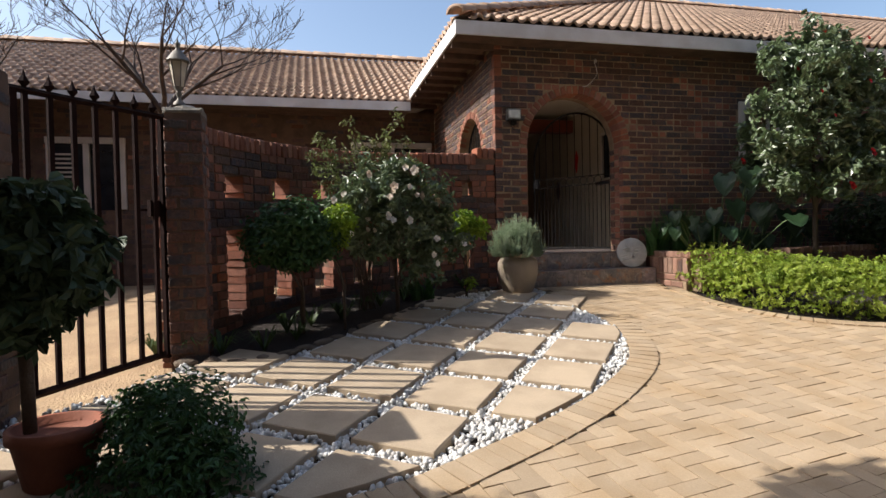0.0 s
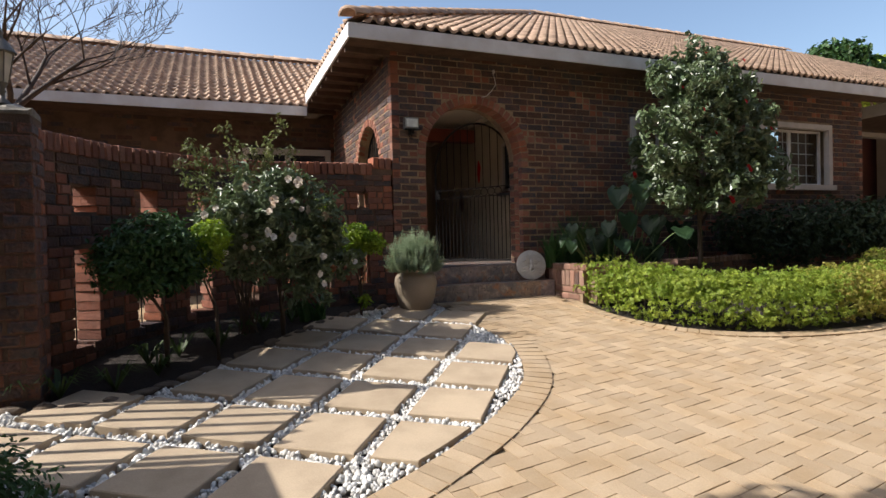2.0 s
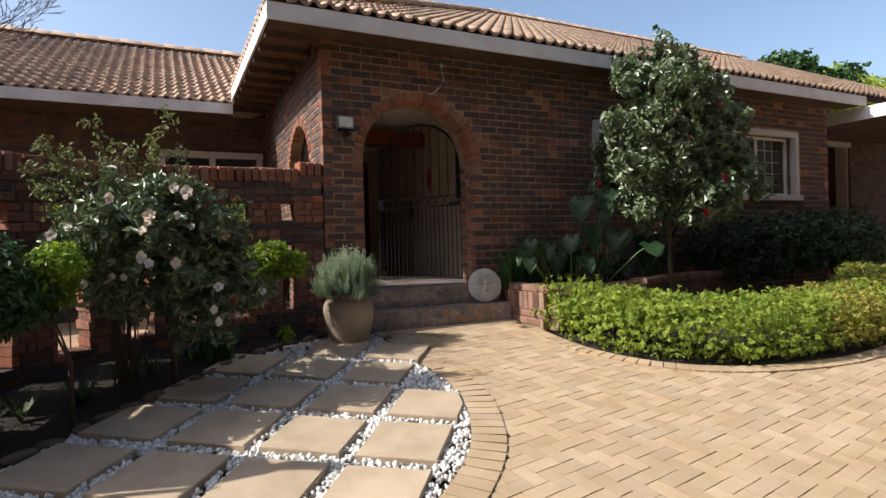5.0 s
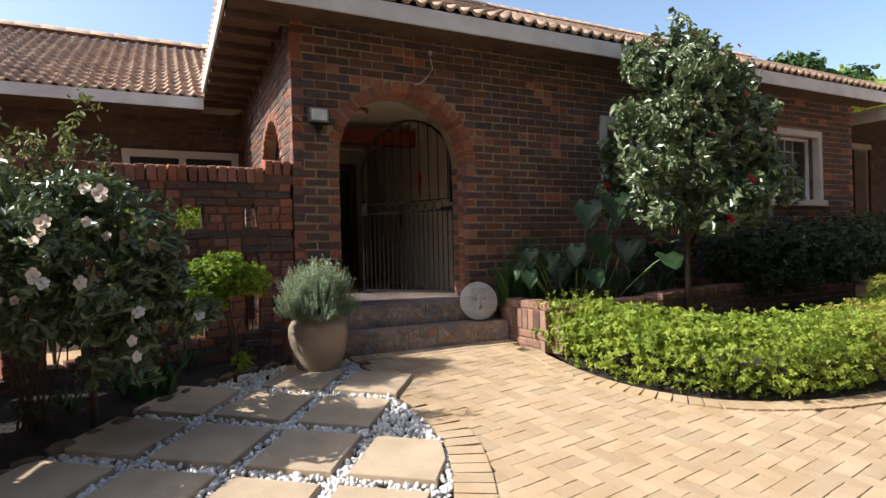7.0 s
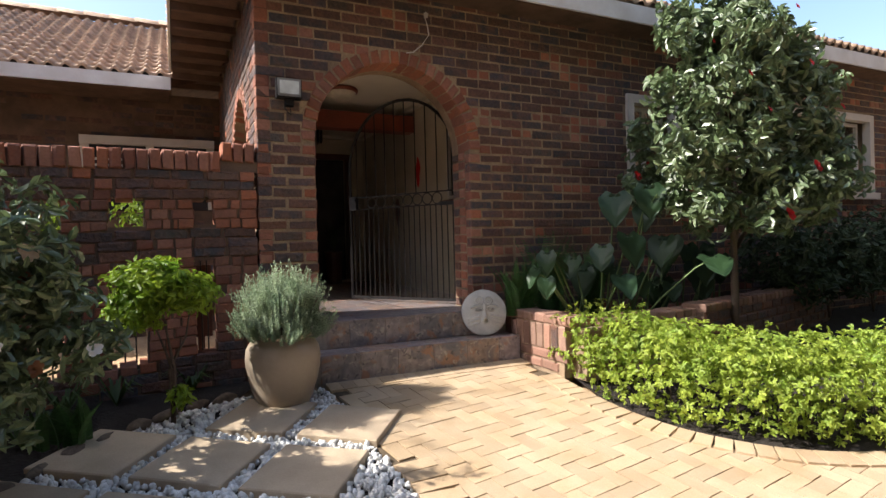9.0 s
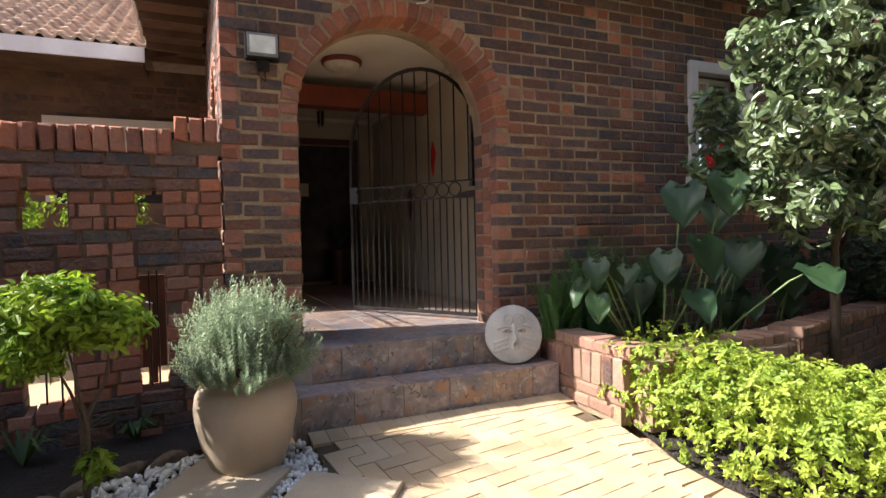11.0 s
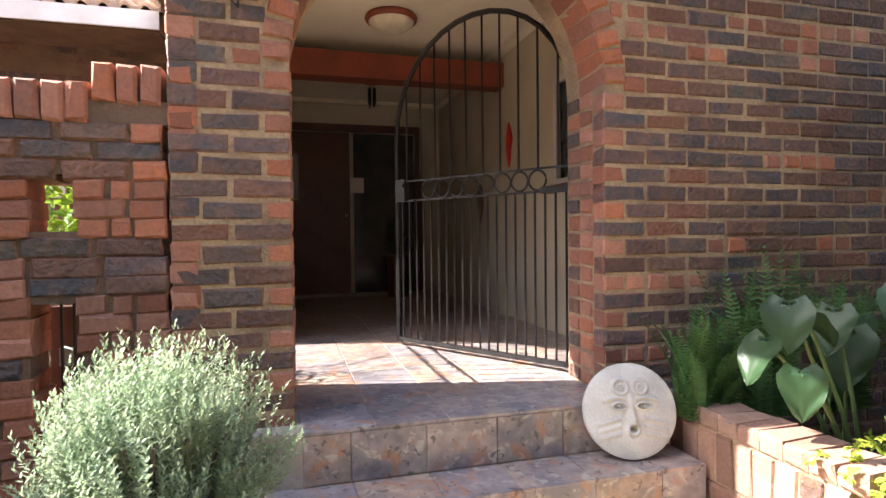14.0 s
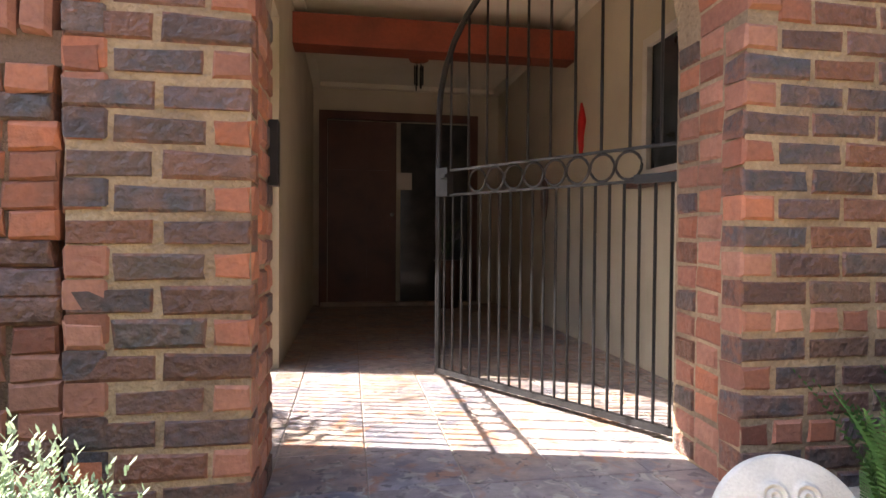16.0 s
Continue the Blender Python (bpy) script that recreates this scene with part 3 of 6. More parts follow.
def shared(name, l, h, d, mat, bevel=0.010, wob=0.003, n=3):
    out = []
    for _ in range(n):
        b = Build()
        b.soft((0, 0, 0), (l, d, h), bevel, wob=wob + 0.0028)
        out.append(b.mesh(name, mat))
    return out


STRETCH = shared("brick", BL, BH, 0.105, MAT["brick"], n=5)
HEADER = shared("brick", 0.107, BH, 0.105, MAT["red"], n=4)
STRETCH_T = shared("brick", BL, BH, 0.226, MAT["brick"], n=4)
HEADER_T = shared("brick", 0.107, BH, 0.226, MAT["red"], n=4)
SOLDIER_T = shared("brick", 0.072, 0.15, 0.24, MAT["red"], 0.012, 0.005, n=4)


def pier_rows(c):
    """The narrow pier beside the arch: two stretchers, or header, stretcher, header."""
    if c % 2 == 0:
        return [(0.108, 0.212, False), (0.338, 0.222, False)]
    return [(0.048, 0.094, True), (0.224, 0.222, False), (0.398, 0.101, True)]


def rows_of(length, offset, mixed):
    """Bricks along one course: (middle, length, is header)."""
    s, k, out = -offset, 0, []
    while s < length:
        head = mixed(k)
        l = 0.107 if head else BL
        a, e = max(s, 0), min(s + l, length)
        if e - a > 0.045:
            out.append(((a + e) / 2, e - a, head))
        s += l + 0.016
        k += 1
    return out


def face_bricks(parent, origin, along, length, z0, courses, hole, near, depth=0.105, heads=0.12, seed=1, name="brick", bond=None):
    """Faces a straight wall; hole(s, z) cuts, near(s, z) picks the bricks that become parts."""
    rng = random.Random(seed)
    A = Vector(along).normalized()
    N = Vector((A.y, -A.x, 0))
    rot = Matrix((A, -N, Vector((0, 0, 1)))).transposed().to_4x4()
    dark, red = Build(), Build()
    parts = 0
    for c in range(courses):
        z = z0 + c * COURSE + BH / 2
        off = 0.0 if c % 2 else 0.116
        for s, l, head in (bond(c, z, rng) if bond else rows_of(length, off, lambda k: rng.random() < heads)):
            # cut by the opening
            a, e = s - l / 2, s + l / 2
            while a < e - 0.04 and hole(a + 0.01, z):
                a += 0.01
            while e > a + 0.04 and hole(e - 0.01, z):
                e -= 0.01
            if e - a < 0.05 or hole((a + e) / 2, z):
                continue
            mid, ln = (a + e) / 2, e - a
            head = head or ln < 0.125
            proud = rng.uniform(-0.003, 0.003)
            p = Vector(origin) + A * mid - N * (depth / 2 + proud)
            p.z = z + rng.uniform(-0.002, 0.002)
            m = Matrix.Translation(p) @ rot @ Matrix.Rotation(rng.uniform(-0.01, 0.01), 4, "Y")
            if near(mid, z) and parts < 300:
                parts += 1
                me = rng.choice(HEADER if head else STRETCH)
                full = 0.107 if head else BL
                LATE.append((name, me, parent, m @ Matrix.Diagonal((ln / full, depth / 0.105, 1, 1))))
            else:
                (red if head else dark).soft((0, 0, 0), (ln, depth, BH), 0.007, m, 0.002)
    if dark.n:
        part("brickwork", dark, MAT["brick_i"], parent, kind="stuff")
    if red.n:
        part("header_brickwork", red, MAT["red_i"], parent, kind="stuff")


CX, RAD = (AX0 + AX1) / 2, (AX1 - AX0) / 2


def front_bond(c, z, rng):
    """Stretcher bond with a few red header pairs, starting at the arch's right jamb; the pier has its own."""
    out = []
    if z < SPRING + 0.30:
        out += pier_rows(c)
        s = AX1 - 3.5 if c % 2 == 0 else AX1 - 3.5 - 0.115
    else:
        s = 0.0 if c % 2 == 0 else -0.115
    while s < 9.1:
        a, e = max(s, 0.0), min(s + 0.221, 9.1)
        if z < SPRING + 0.30 and a < AX1 - 3.5:
            a = AX1 - 3.5
        if rng.random() < 0.10 and e - a > 0.2:
            out += [(a + 0.050, 0.100, True), (e - 0.050, 0.100, True)]
        elif e - a > 0.05:
            out.append(((a + e) / 2, e - a, e - a < 0.125))
        s += 0.231
    if z < SPRING + 0.30 and z > SPRING:
        out += [(0.45 + 0.115 + 0.231 * k, 0.217, False) for k in range(6)]
    return out



def front_hole(s, z):
    x = 3.5 + s
    if z < LAND - 0.02 and 3.95 < x < 5.65:
        return True
    if AX0 < x < AX1 and z < SPRING:
        return True
    if z >= SPRING and math.hypot(x - CX, z - SPRING) < RAD + 0.115:
        return True
    return (7.22 < x < 7.98 and 1.42 < z < 2.5) or (9.93 < x < 11.72 and 1.44 < z < 2.6)


face_bricks(wall_f, (3.5, WALL_Y, 0), (1, 0, 0), 9.1, -0.074, 38, front_hole, lambda s, z: 0.2 < z < 2.2 and s < 3.0, seed=3, bond=front_bond)
face_bricks(wall_s, (3.5, 11.1, 0), (0, -1, 0), 3.6, -0.06, 37, lambda s, z: (lambda y: 8.11 < y < 9.33 and z < 1.785 or math.hypot(y - 8.72, z - 1.785) < 0.71 and z >= 1.785)(11.1 - s), lambda s, z: False, seed=4)
face_bricks(wall_far, (-6.0, 11.11, 0), (1, 0, 0), 9.5, -0.06, 35, lambda s, z: 1.9 < -6 + s < 3.42 and 1.5 < z < 2.4 or -3.1 < -6 + s < -1.9 and 1.2 < z < 2.4, lambda s, z: False, seed=5)
face_bricks(wall_gar, (12.72, 8.975, 0), (1, 0, 0), 7.8, -0.06, 38, lambda s, z: 1.75 < s < 3.4 and z < 2.9, lambda s, z: False, seed=6)

# jamb faces and the arch ring
for x, nx in ((AX0, 1), (AX1, -1)):
    k = 0
    z = LAND + 0.005
    while z < SPRING - 0.03:
        red = k % 2 == 0
        w = 0.107 if red else 0.125
        me = random.choice(HEADER)
        LATE.append(("brick", me, wall_f, Matrix.Translation((x + nx * -0.050, 7.67, z + BH / 2)) @ Matrix.Rotation(radians(90), 4, "Z") @ Matrix.Rotation(random.uniform(-0.03, 0.03), 4, "Y") @ Matrix.Diagonal((1.05 if red else 1.15, 1.0, 1, 1))))
        me = random.choice(STRETCH if red else HEADER)
        LATE.append(("brick", me, wall_f, Matrix.Translation((x + nx * -0.050, 7.79, z + BH / 2)) @ Matrix.Rotation(radians(90), 4, "Z") @ Matrix.Diagonal((0.5 if red else 1.0, 1.0, 1, 1))))
        z += COURSE
        k += 1
n = 27
vous = shared("arch_brick", 0.072, 0.112, 0.24, MAT["red"], 0.010, 0.004, n=4)
for i in range(n):
    t = math.pi * (i + 0.5) / n
    r = RAD + 0.056
    m = Matrix.Translation((CX + r * math.cos(t), 7.5 - 0.006 + 0.12, SPRING + r * math.sin(t))) @ Matrix.Rotation(math.pi / 2 - t, 4, "Y") @ Matrix.Rotation(random.uniform(-0.04, 0.04), 4, "Y")
    LATE.append(("arch_brick", random.choice(vous), wall_f, m))
vous2 = shared("arch_brick", 0.072, 0.105, 0.11, MAT["red"], 0.008, 0.003, n=3)
for i in range(21):
    t = math.pi * (i + 0.5) / 21
    r = 0.61 + 0.052
    m = Matrix.Translation((3.5 + 0.05, 8.72 + r * math.cos(t), 1.785 + r * math.sin(t))) @ Matrix.Rotation(radians(90), 4, "Z") @ Matrix.Rotation(math.pi / 2 - t, 4, "Y")
    LATE.append(("arch_brick", random.choice(vous2), wall_s, m))

# ---- pierced garden wall ----
SLOTS = [(0.38, 0.66), (1.10, 1.36), (1.70, 1.95), (2.22, 2.48), (2.70, 2.88), (3.15, 3.38), (3.69, 3.83)]


def base_of(s):                   # the wall follows the slope a little
    return -0.09 + 0.27 * max(0, min(1, (s - 0.3) / 3.4))


def cap_of(s):
    return 1.60 + 0.09 * max(0, min(1, s / 3.4))


garden = thing("garden_wall", "pierced flashed brick garden wall with a soldier-brick cap, between planted bed and yard", "wall", kind="structure")


def wall_open(s, u):
    """u: height in units of the wall, counted from the slots' foot to the cap's foot."""
    for a, e in SLOTS:
        if a < s < e and (0.0 < u < 0.52 or 0.71 < u < 0.86):
            return True
    return False


def beside_slot(s, u):
    """In an opening or within the half brick that frames it."""
    return any(a - 0.112 < s < e + 0.112 and (0.0 < u < 0.52 or 0.71 < u < 0.86) for a, e in SLOTS)


def u_of(s, z):
    return (z - base_of(s)) / (cap_of(s) - 0.13 - base_of(s))


core = Build()
step_s, edges_u = 0.06, [-0.45, 0.0, 0.52, 0.71, 0.86, 1.0]
cuts = sorted({round(c, 3) for c in [x for a, e in SLOTS for x in (a - 0.012, e + 0.012)] + [-S0 + i * 0.12 for i in range(int(GL / 0.12) + 1)]})
for s0, s1 in zip(cuts, cuts[1:]):
    sm = (s0 + s1) / 2
    for u0, u1 in zip(edges_u, edges_u[1:]):
        if wall_open(sm, (u0 + u1) / 2):
            continue
        vs = []
        for s in (s0, s1):
            p, d = on_wall(s + S0)
            nrm = Vector((-d.y, d.x, 0))
            for q in (0.010, 0.21):
                for u in (u0, u1):
                    z = base_of(s) + u * (cap_of(s) - 0.13 - base_of(s))
                    vs.append(p + nrm * q + Vector((0, 0, z)))
        core.add(vs, [(0, 1, 5, 4), (2, 6, 7, 3), (1, 3, 7, 5), (0, 4, 6, 2), (0, 2, 3, 1), (4, 5, 7, 6)])
part("mortar_core", core, MAT["mortar_dark"], garden)
rng = random.Random(9)
gd, gr = Build(), Build()
count = 0
n_course = 23
for c in range(n_course):
    cut_out = beside_slot if c % 2 else wall_open
    s = -S0 + (0 if c % 2 else -0.116)
    while s < GL - S0 - 0.03:
        head = rng.random() < 0.22
        l = 0.107 if head else BL
        a, e = max(s, -S0), min(s + l, GL - S0 - 0.01)
        u = (c + 0.5 - 3.5) / (n_course - 3.5)
        while a < e - 0.03 and cut_out(a + 0.008, u):
            a += 0.008
        while e > a + 0.03 and cut_out(e - 0.008, u):
            e -= 0.008
        mid = (a + e) / 2
        if e - a > 0.025 and not cut_out(mid, u):
            z = base_of(mid) + u * (cap_of(mid) - 0.13 - base_of(mid))
            p, d = on_wall(mid + S0)
            nrm = Vector((-d.y, d.x, 0))
            cut = e - a < 0.18
            rot = Matrix((d, nrm, Vector((0, 0, 1)))).transposed().to_4x4()
            m = Matrix.Translation(p + nrm * (0.111 + rng.uniform(-0.003, 0.003)) + Vector((0, 0, z))) @ rot
            if mid > 1.6 and u > -0.05 and count < 300:
                count += 1
                full = 0.107 if cut else BL
                LATE.append(("brick", rng.choice(HEADER_T if cut else STRETCH_T), garden, m @ Matrix.Diagonal(((e - a) / full, 1, 1, 1))))
            else:
                (gr if cut else gd).soft((0, 0, 0), (e - a, 0.226, BH - 0.002), 0.006, m, 0.002)
        s += l + 0.016
for c in range(n_course):
    u = (c + 0.5 - 3.5) / (n_course - 3.5)
    if c % 2 == 0 or not (0.0 < u < 0.52 or 0.71 < u < 0.86):
        continue
    for a, e in SLOTS:
        for mid in (a - 0.050, e + 0.050):
            z = base_of(mid) + u * (cap_of(mid) - 0.13 - base_of(mid))
            p, d = on_wall(mid + S0)
            nrm = Vector((-d.y, d.x, 0))
            rot = Matrix((d, nrm, Vector((0, 0, 1)))).transposed().to_4x4()
            m = Matrix.Translation(p + nrm * (0.111 + rng.uniform(-0.004, 0.004)) + d * rng.uniform(-0.007, 0.007) + Vector((0, 0, z))) @ rot
            if mid > 1.2:
                LATE.append(("brick", rng.choice(HEADER_T), garden, m @ Matrix.Diagonal((0.95, 1, 0.95, 1))))
            else:
                gr.soft((0, 0, 0), (0.102, 0.226, BH - 0.004), 0.009, m, 0.003)
part("brickwork", gd, MAT["brick_i"], garden, kind="stuff")
part("header_brickwork", gr, MAT["red_i"], garden, kind="stuff")
s = -S0 + 0.04
while s < GL - S0 - 0.02:
    p, d = on_wall(s + S0)
    nrm = Vector((-d.y, d.x, 0))
    up = 0.075 if s > 3.86 else 0.0
    rot = Matrix((d, nrm, Vector((0, 0, 1)))).transposed().to_4x4()
    m = Matrix.Translation(p + nrm * 0.110 + Vector((0, 0, cap_of(s) - 0.062 + up + rng.uniform(-0.004, 0.004)))) @ rot @ Matrix.Rotation(rng.uniform(-0.03, 0.03), 4, "Y")
    LATE.append(("cap_brick", rng.choice(SOLDIER_T), garden, m))
    s += 0.080
b = Build()
for s0 in (3.86,):
    p, d = on_wall(s0 + S0 + 0.16)
    b.box((p.x, p.y + 0.11, 1.60), (0.32, 0.21, 0.085))
part("cap_bedding", b, MAT["mortar_dark"], garden)

for a, e in SLOTS:                # two iron rods stand in every tall opening
    for s in (a + (e - a) * 0.33, a + (e - a) * 0.67):
        p, d = on_wall(s + S0)
        q = p + Vector((-d.y, d.x, 0)) * 0.15
        b = Build()
        b.tube([(q.x, q.y, base_of(s)), (q.x, q.y, base_of(s) + 0.53 * (cap_of(s) - 0.13 - base_of(s)))], 0.006, 5)
        part("slot_rod", b, MAT["iron"], garden, "thin black iron rod")
p, d = on_wall(3.76 + S0)
b = Build()
b.box((p.x - 0.03, p.y + 0.30, 0.58), (0.16, 0.05, 0.56))
yd = tagged(new("yard_post", b.mesh("yard_post", MAT["doorwood"])), "dark stained timber post in the yard behind the garden wall", "post")
yd.location = (0, 0, 0)
b = Build()
b.box((p.x - 0.03, p.y + 0.31, 0.12), (0.05, 0.04, 0.42))
part("post_foot", b, MAT["doorwood"], yd)
b = Build()
b.box((p.x - 0.05, p.y + 0.262, 0.66), (0.05, 0.025, 0.07))
b.tube([(p.x - 0.06, p.y + 0.255, 0.70), (p.x - 0.02, p.y + 0.235, 0.69)], 0.006, 6)
part("latch", b, MAT["steel"], yd, "worn metal latch")

# the gate pillar with its lantern
pillar = thing("gate_pillar", "square flashed brick gate pillar carrying a lantern, beside the yard gate", "pillar", (0.215, 5.23, 0))
b = Build()
b.box((0, 0, 0.62), (0.255, 0.255, 2.0))
part("mortar_core", b, MAT["mortar_dark"], pillar)
for c in range(22):
    z = -0.30 + c * COURSE + BH / 2
    for q in range(4):
        m = Matrix.Diagonal((0.76, 0.76, 1, 1)) @ Matrix.Translation((0, 0, z)) @ Matrix.Rotation(q * math.pi / 2, 4, "Z")
        if c % 2:
            LATE.append(("brick", random.choice(STRETCH), pillar, m @ Matrix.Translation((-0.066, -0.127, 0))))
            LATE.append(("brick", random.choice(HEADER), pillar, m @ Matrix.Translation((0.110, -0.127, 0)) @ Matrix.Diagonal((0.98, 1, 1, 1)))) if q % 2 else None
        else:
            LATE.append(("brick", random.choice(STRETCH), pillar, m @ Matrix.Translation((0.066, -0.128, 0))))
b = Build()
b.soft((0, 0, 1.625), (0.27, 0.27, 0.045), 0.018, None, 0.008)
b.lathe([(0.13, 1.64), (0.10, 1.665), (0.05, 1.69), (0.0, 1.69)], sides=8)
part("pillar_cap", b, MAT["lamp_metal"], pillar, "weathered pale mortar cap")


def lantern(at):
    t = thing("lantern", "weathered six-sided lantern on a turned foot atop the gate pillar", "lamp", at)
    b = Build()
    b.lathe([(0.055, 0), (0.05, 0.02), (0.02, 0.04), (0.018, 0.07), (0.03, 0.085), (0.018, 0.10), (0.04, 0.13), (0.045, 0.14)], sides=12)
    part("foot", b, MAT["lamp_metal"], t, smooth=True)
    b = Build()
    b.lathe([(0.045, 0.14), (0.085, 0.33)], sides=6)
    g = part("glass", b, MAT["frost"], t, "dull patterned glass")
    b = Build()
    for k in range(6):
        a = 2 * math.pi * k / 6
        b.tube([(0.047 * math.cos(a), 0.047 * math.sin(a), 0.14), (0.088 * math.cos(a), 0.088 * math.sin(a), 0.335)], 0.006, 5)
    b.lathe([(0.085, 0.325), (0.095, 0.335), (0.085, 0.345)], sides=6)
    part("cage", b, MAT["lamp_metal"], t)
    b = Build()
    b.lathe([(0.11, 0.335), (0.09, 0.36), (0.045, 0.41), (0.02, 0.43), (0.02, 0.45), (0.028, 0.465), (0.012, 0.485), (0.004, 0.52), (0, 0.53)], sides=12)
    part("roof", b, MAT["lamp_metal"], t, smooth=True)
    return t


lantern((0.175, 5.20, 1.685)).scale = (0.80, 0.80, 1.0)
b = Build()
b.box((-0.76, 4.16, 0.55), (0.36, 0.36, 2.2))
lp = tagged(new("gate_pillar", b.mesh("gate_pillar", MAT["mortar_dark"])), "square brick gate pillar at the near side of the yard gate", "pillar")
for c in range(24):
    for q in range(4):
        z = -0.42 + c * COURSE + BH / 2
        sgn = 1 if (c + q) % 2 else -1
        LATE.append(("brick", random.choice(STRETCH), lp, Matrix.Translation((-0.76, 4.16, z)) @ Matrix.Rotation(q * math.pi / 2, 4, "Z") @ Matrix.Translation((sgn * 0.068, -0.137, 0))))


def yard_gate():
    a, e = Vector((0.07, 5.15, 0)), Vector((-0.60, 4.37, 0))
    L = (e - a).length
    t = thing("yard_gate", "black iron bar gate with spiked top between two brick pillars", "gate")
    t.matrix_basis = Matrix.Translation((a.x, a.y, -0.24)) @ Matrix.Rotation(math.atan2(e.y - a.y, e.x - a.x), 4, "Z")

    def top(x):
        return 1.82

    def foot(x):
        return -0.085 * x / L

    for x, h in ((0.02, 1.82), (L - 0.02, 1.82)):
        b = Build()
        b.box((x, 0, (h + foot(x)) / 2), (0.04, 0.04, h - foot(x)))
        part("stile", b, MAT["gate_paint"], t)
    b = Build()
    b.tube([(0.04, 0, 0.03), (L - 0.04, 0, 0.03 + foot(L))], 0.026, 4)
    part("rail", b, MAT["gate_paint"], t)
    b = Build()
    b.tube([(0, 0, top(0)), (L, 0, top(L))], 0.022, 4)
    part("rail", b, MAT["gate_paint"], t)
    n = 7
    for i in range(n):
        x = 0.09 + (L - 0.18) * i / (n - 1)
        b = Build()
        b.box((x, 0, (top(x) + foot(x) + 0.05) / 2), (0.030, 0.026, top(x) - foot(x) - 0.05))
        b.lathe([(0.0, 0.13), (0.012, 0.09), (0.034, 0.05), (0.010, 0.02), (0.012, 0.0)][::-1], (x, 0, top(x)), 6)
        part("bar", b, MAT["gate_paint"], t)
    b = Build()
    b.box((0.07, -0.03, 1.13), (0.10, 0.04, 0.12))
    b.tube([(0.06, -0.05, 1.12), (0.06, -0.10, 1.12), (0.14, -0.10, 1.12)], 0.01, 6)
    part("lock", b, MAT["gate_paint"], t)


yard_gate()

# ---- paving ----
PW = 0.101                        # width of a paver with its joint
pm = []
for _ in range(4):
    b = Build()
    vs = []
    for z, k in ((-0.03, 1.0), (0.0, 1.0), (0.0007, 0.0)):
        for i, j in ((-1, -1), (1, -1), (1, 1), (-1, 1)):
            q = 0.003 * (1 - k)
            vs.append((i * (PW - 0.002 - q) + random.uniform(-0.0015, 0.0015), j * (PW / 2 - 0.002 - q) + random.uniform(-0.0015, 0.0015), z))
    fs = [(8, 9, 10, 11)] + [(r + i, r + (i + 1) % 4, r + 4 + (i + 1) % 4, r + 4 + i) for r in (0, 4) for i in range(4)]
    b.add(vs, fs)
    pm.append((b.v[0], b.f, b.mesh("paver", MAT["paver"])))
driveway = bpy.data.objects["driveway"]
outer = [(p.x + 0.165 * d.y, p.y - 0.165 * d.x) for p, d in smooth_line(KERB_IN, 0.06)]
hedge_in = [(p.x, p.y) for p, _ in smooth_line(HEDGE, 0.12)]
hedge_curb = []
for p, d in smooth_line(HEDGE, 0.12):
    hedge_curb.append((p.x + 0.09 * d.y, p.y - 0.09 * d.x))
# the hedge's line runs with the bed on its left, so its outer side lies to the right
field = [(-2.4, -4.0)] + [(-2.4, 2.4)] + [o for o in outer if o[0] > -2.2] + [(3.90, 5.9), (3.93, 7.07), (5.58, 7.07)] + [(x, y) for x, y in hedge_curb] + [(13.2, 6.6), (18.0, 6.6), (18.0, -4.0)]
pav = Build()
ANG = radians(9)
ca, sa = math.cos(ANG), math.sin(ANG)
near_n = 0
for i in range(-130, 190):
    for j in range(-110, 110):
        k = (i + j) % 4
        if k not in (0, 2):
            continue
        # 2:1 herringbone on a square lattice
        if k == 0:
            u, v, turn = (i + 1) * PW, (j + 0.5) * PW, 0
        else:
            u, v, turn = (i + 0.5) * PW, (j + 1) * PW, 90
        x, y = 3.359 + u * ca - v * sa, 3.307 + u * sa + v * ca
        if not (-2.4 < x < 18 and -1.5 < y < 7.1):
            continue
        if x > 13 and y < 1 or y < 0.2 and x > 6:
            continue
        if not inside(field, x, y):
            continue
        vs, fs, me = random.choice(pm)
        m = Matrix.Translation((x, y, gz(y) + random.uniform(-0.002, 0.002))) @ Matrix.Rotation(0.1165, 4, "X") @ Matrix.Rotation(ANG + radians(turn) + random.uniform(-0.01, 0.01), 4, "Z")
        if near_n < 300 and 3.9 < x < 5.6 and 3.4 < y < 7.0:
            near_n += 1
            LATE.append(("paver", me, driveway, m))
        else:
            pav.add(vs, fs, m)
line = smooth_line(KERB_IN, PW + 0.001)
for p, d in line:
    c = Vector((p.x + 0.112 * d.y, p.y - 0.112 * d.x))
    vs, fs, me = random.choice(pm)
    pav.add(vs, fs, Matrix.Translation((c.x, c.y, gz(c.y) + 0.010)) @ Matrix.Rotation(0.1165, 4, "X") @ Matrix.Rotation(math.atan2(d.y, d.x) + math.pi / 2 + random.uniform(-0.02, 0.02), 4, "Z") @ Matrix.Diagonal((1.1, 1, 1, 1)))
for p, d in smooth_line(HEDGE, PW + 0.002):
    c = Vector((p.x + 0.075 * d.y, p.y - 0.075 * d.x))
    vs, fs, me = random.choice(pm)
    pav.add(vs, fs, Matrix.Translation((c.x, c.y, gz(c.y) + 0.014)) @ Matrix.Rotation(0.1165, 4, "X") @ Matrix.Rotation(math.atan2(d.y, d.x) + math.pi / 2 + random.uniform(-0.03, 0.03), 4, "Z") @ Matrix.Diagonal((0.8, 1, 1, 1)))
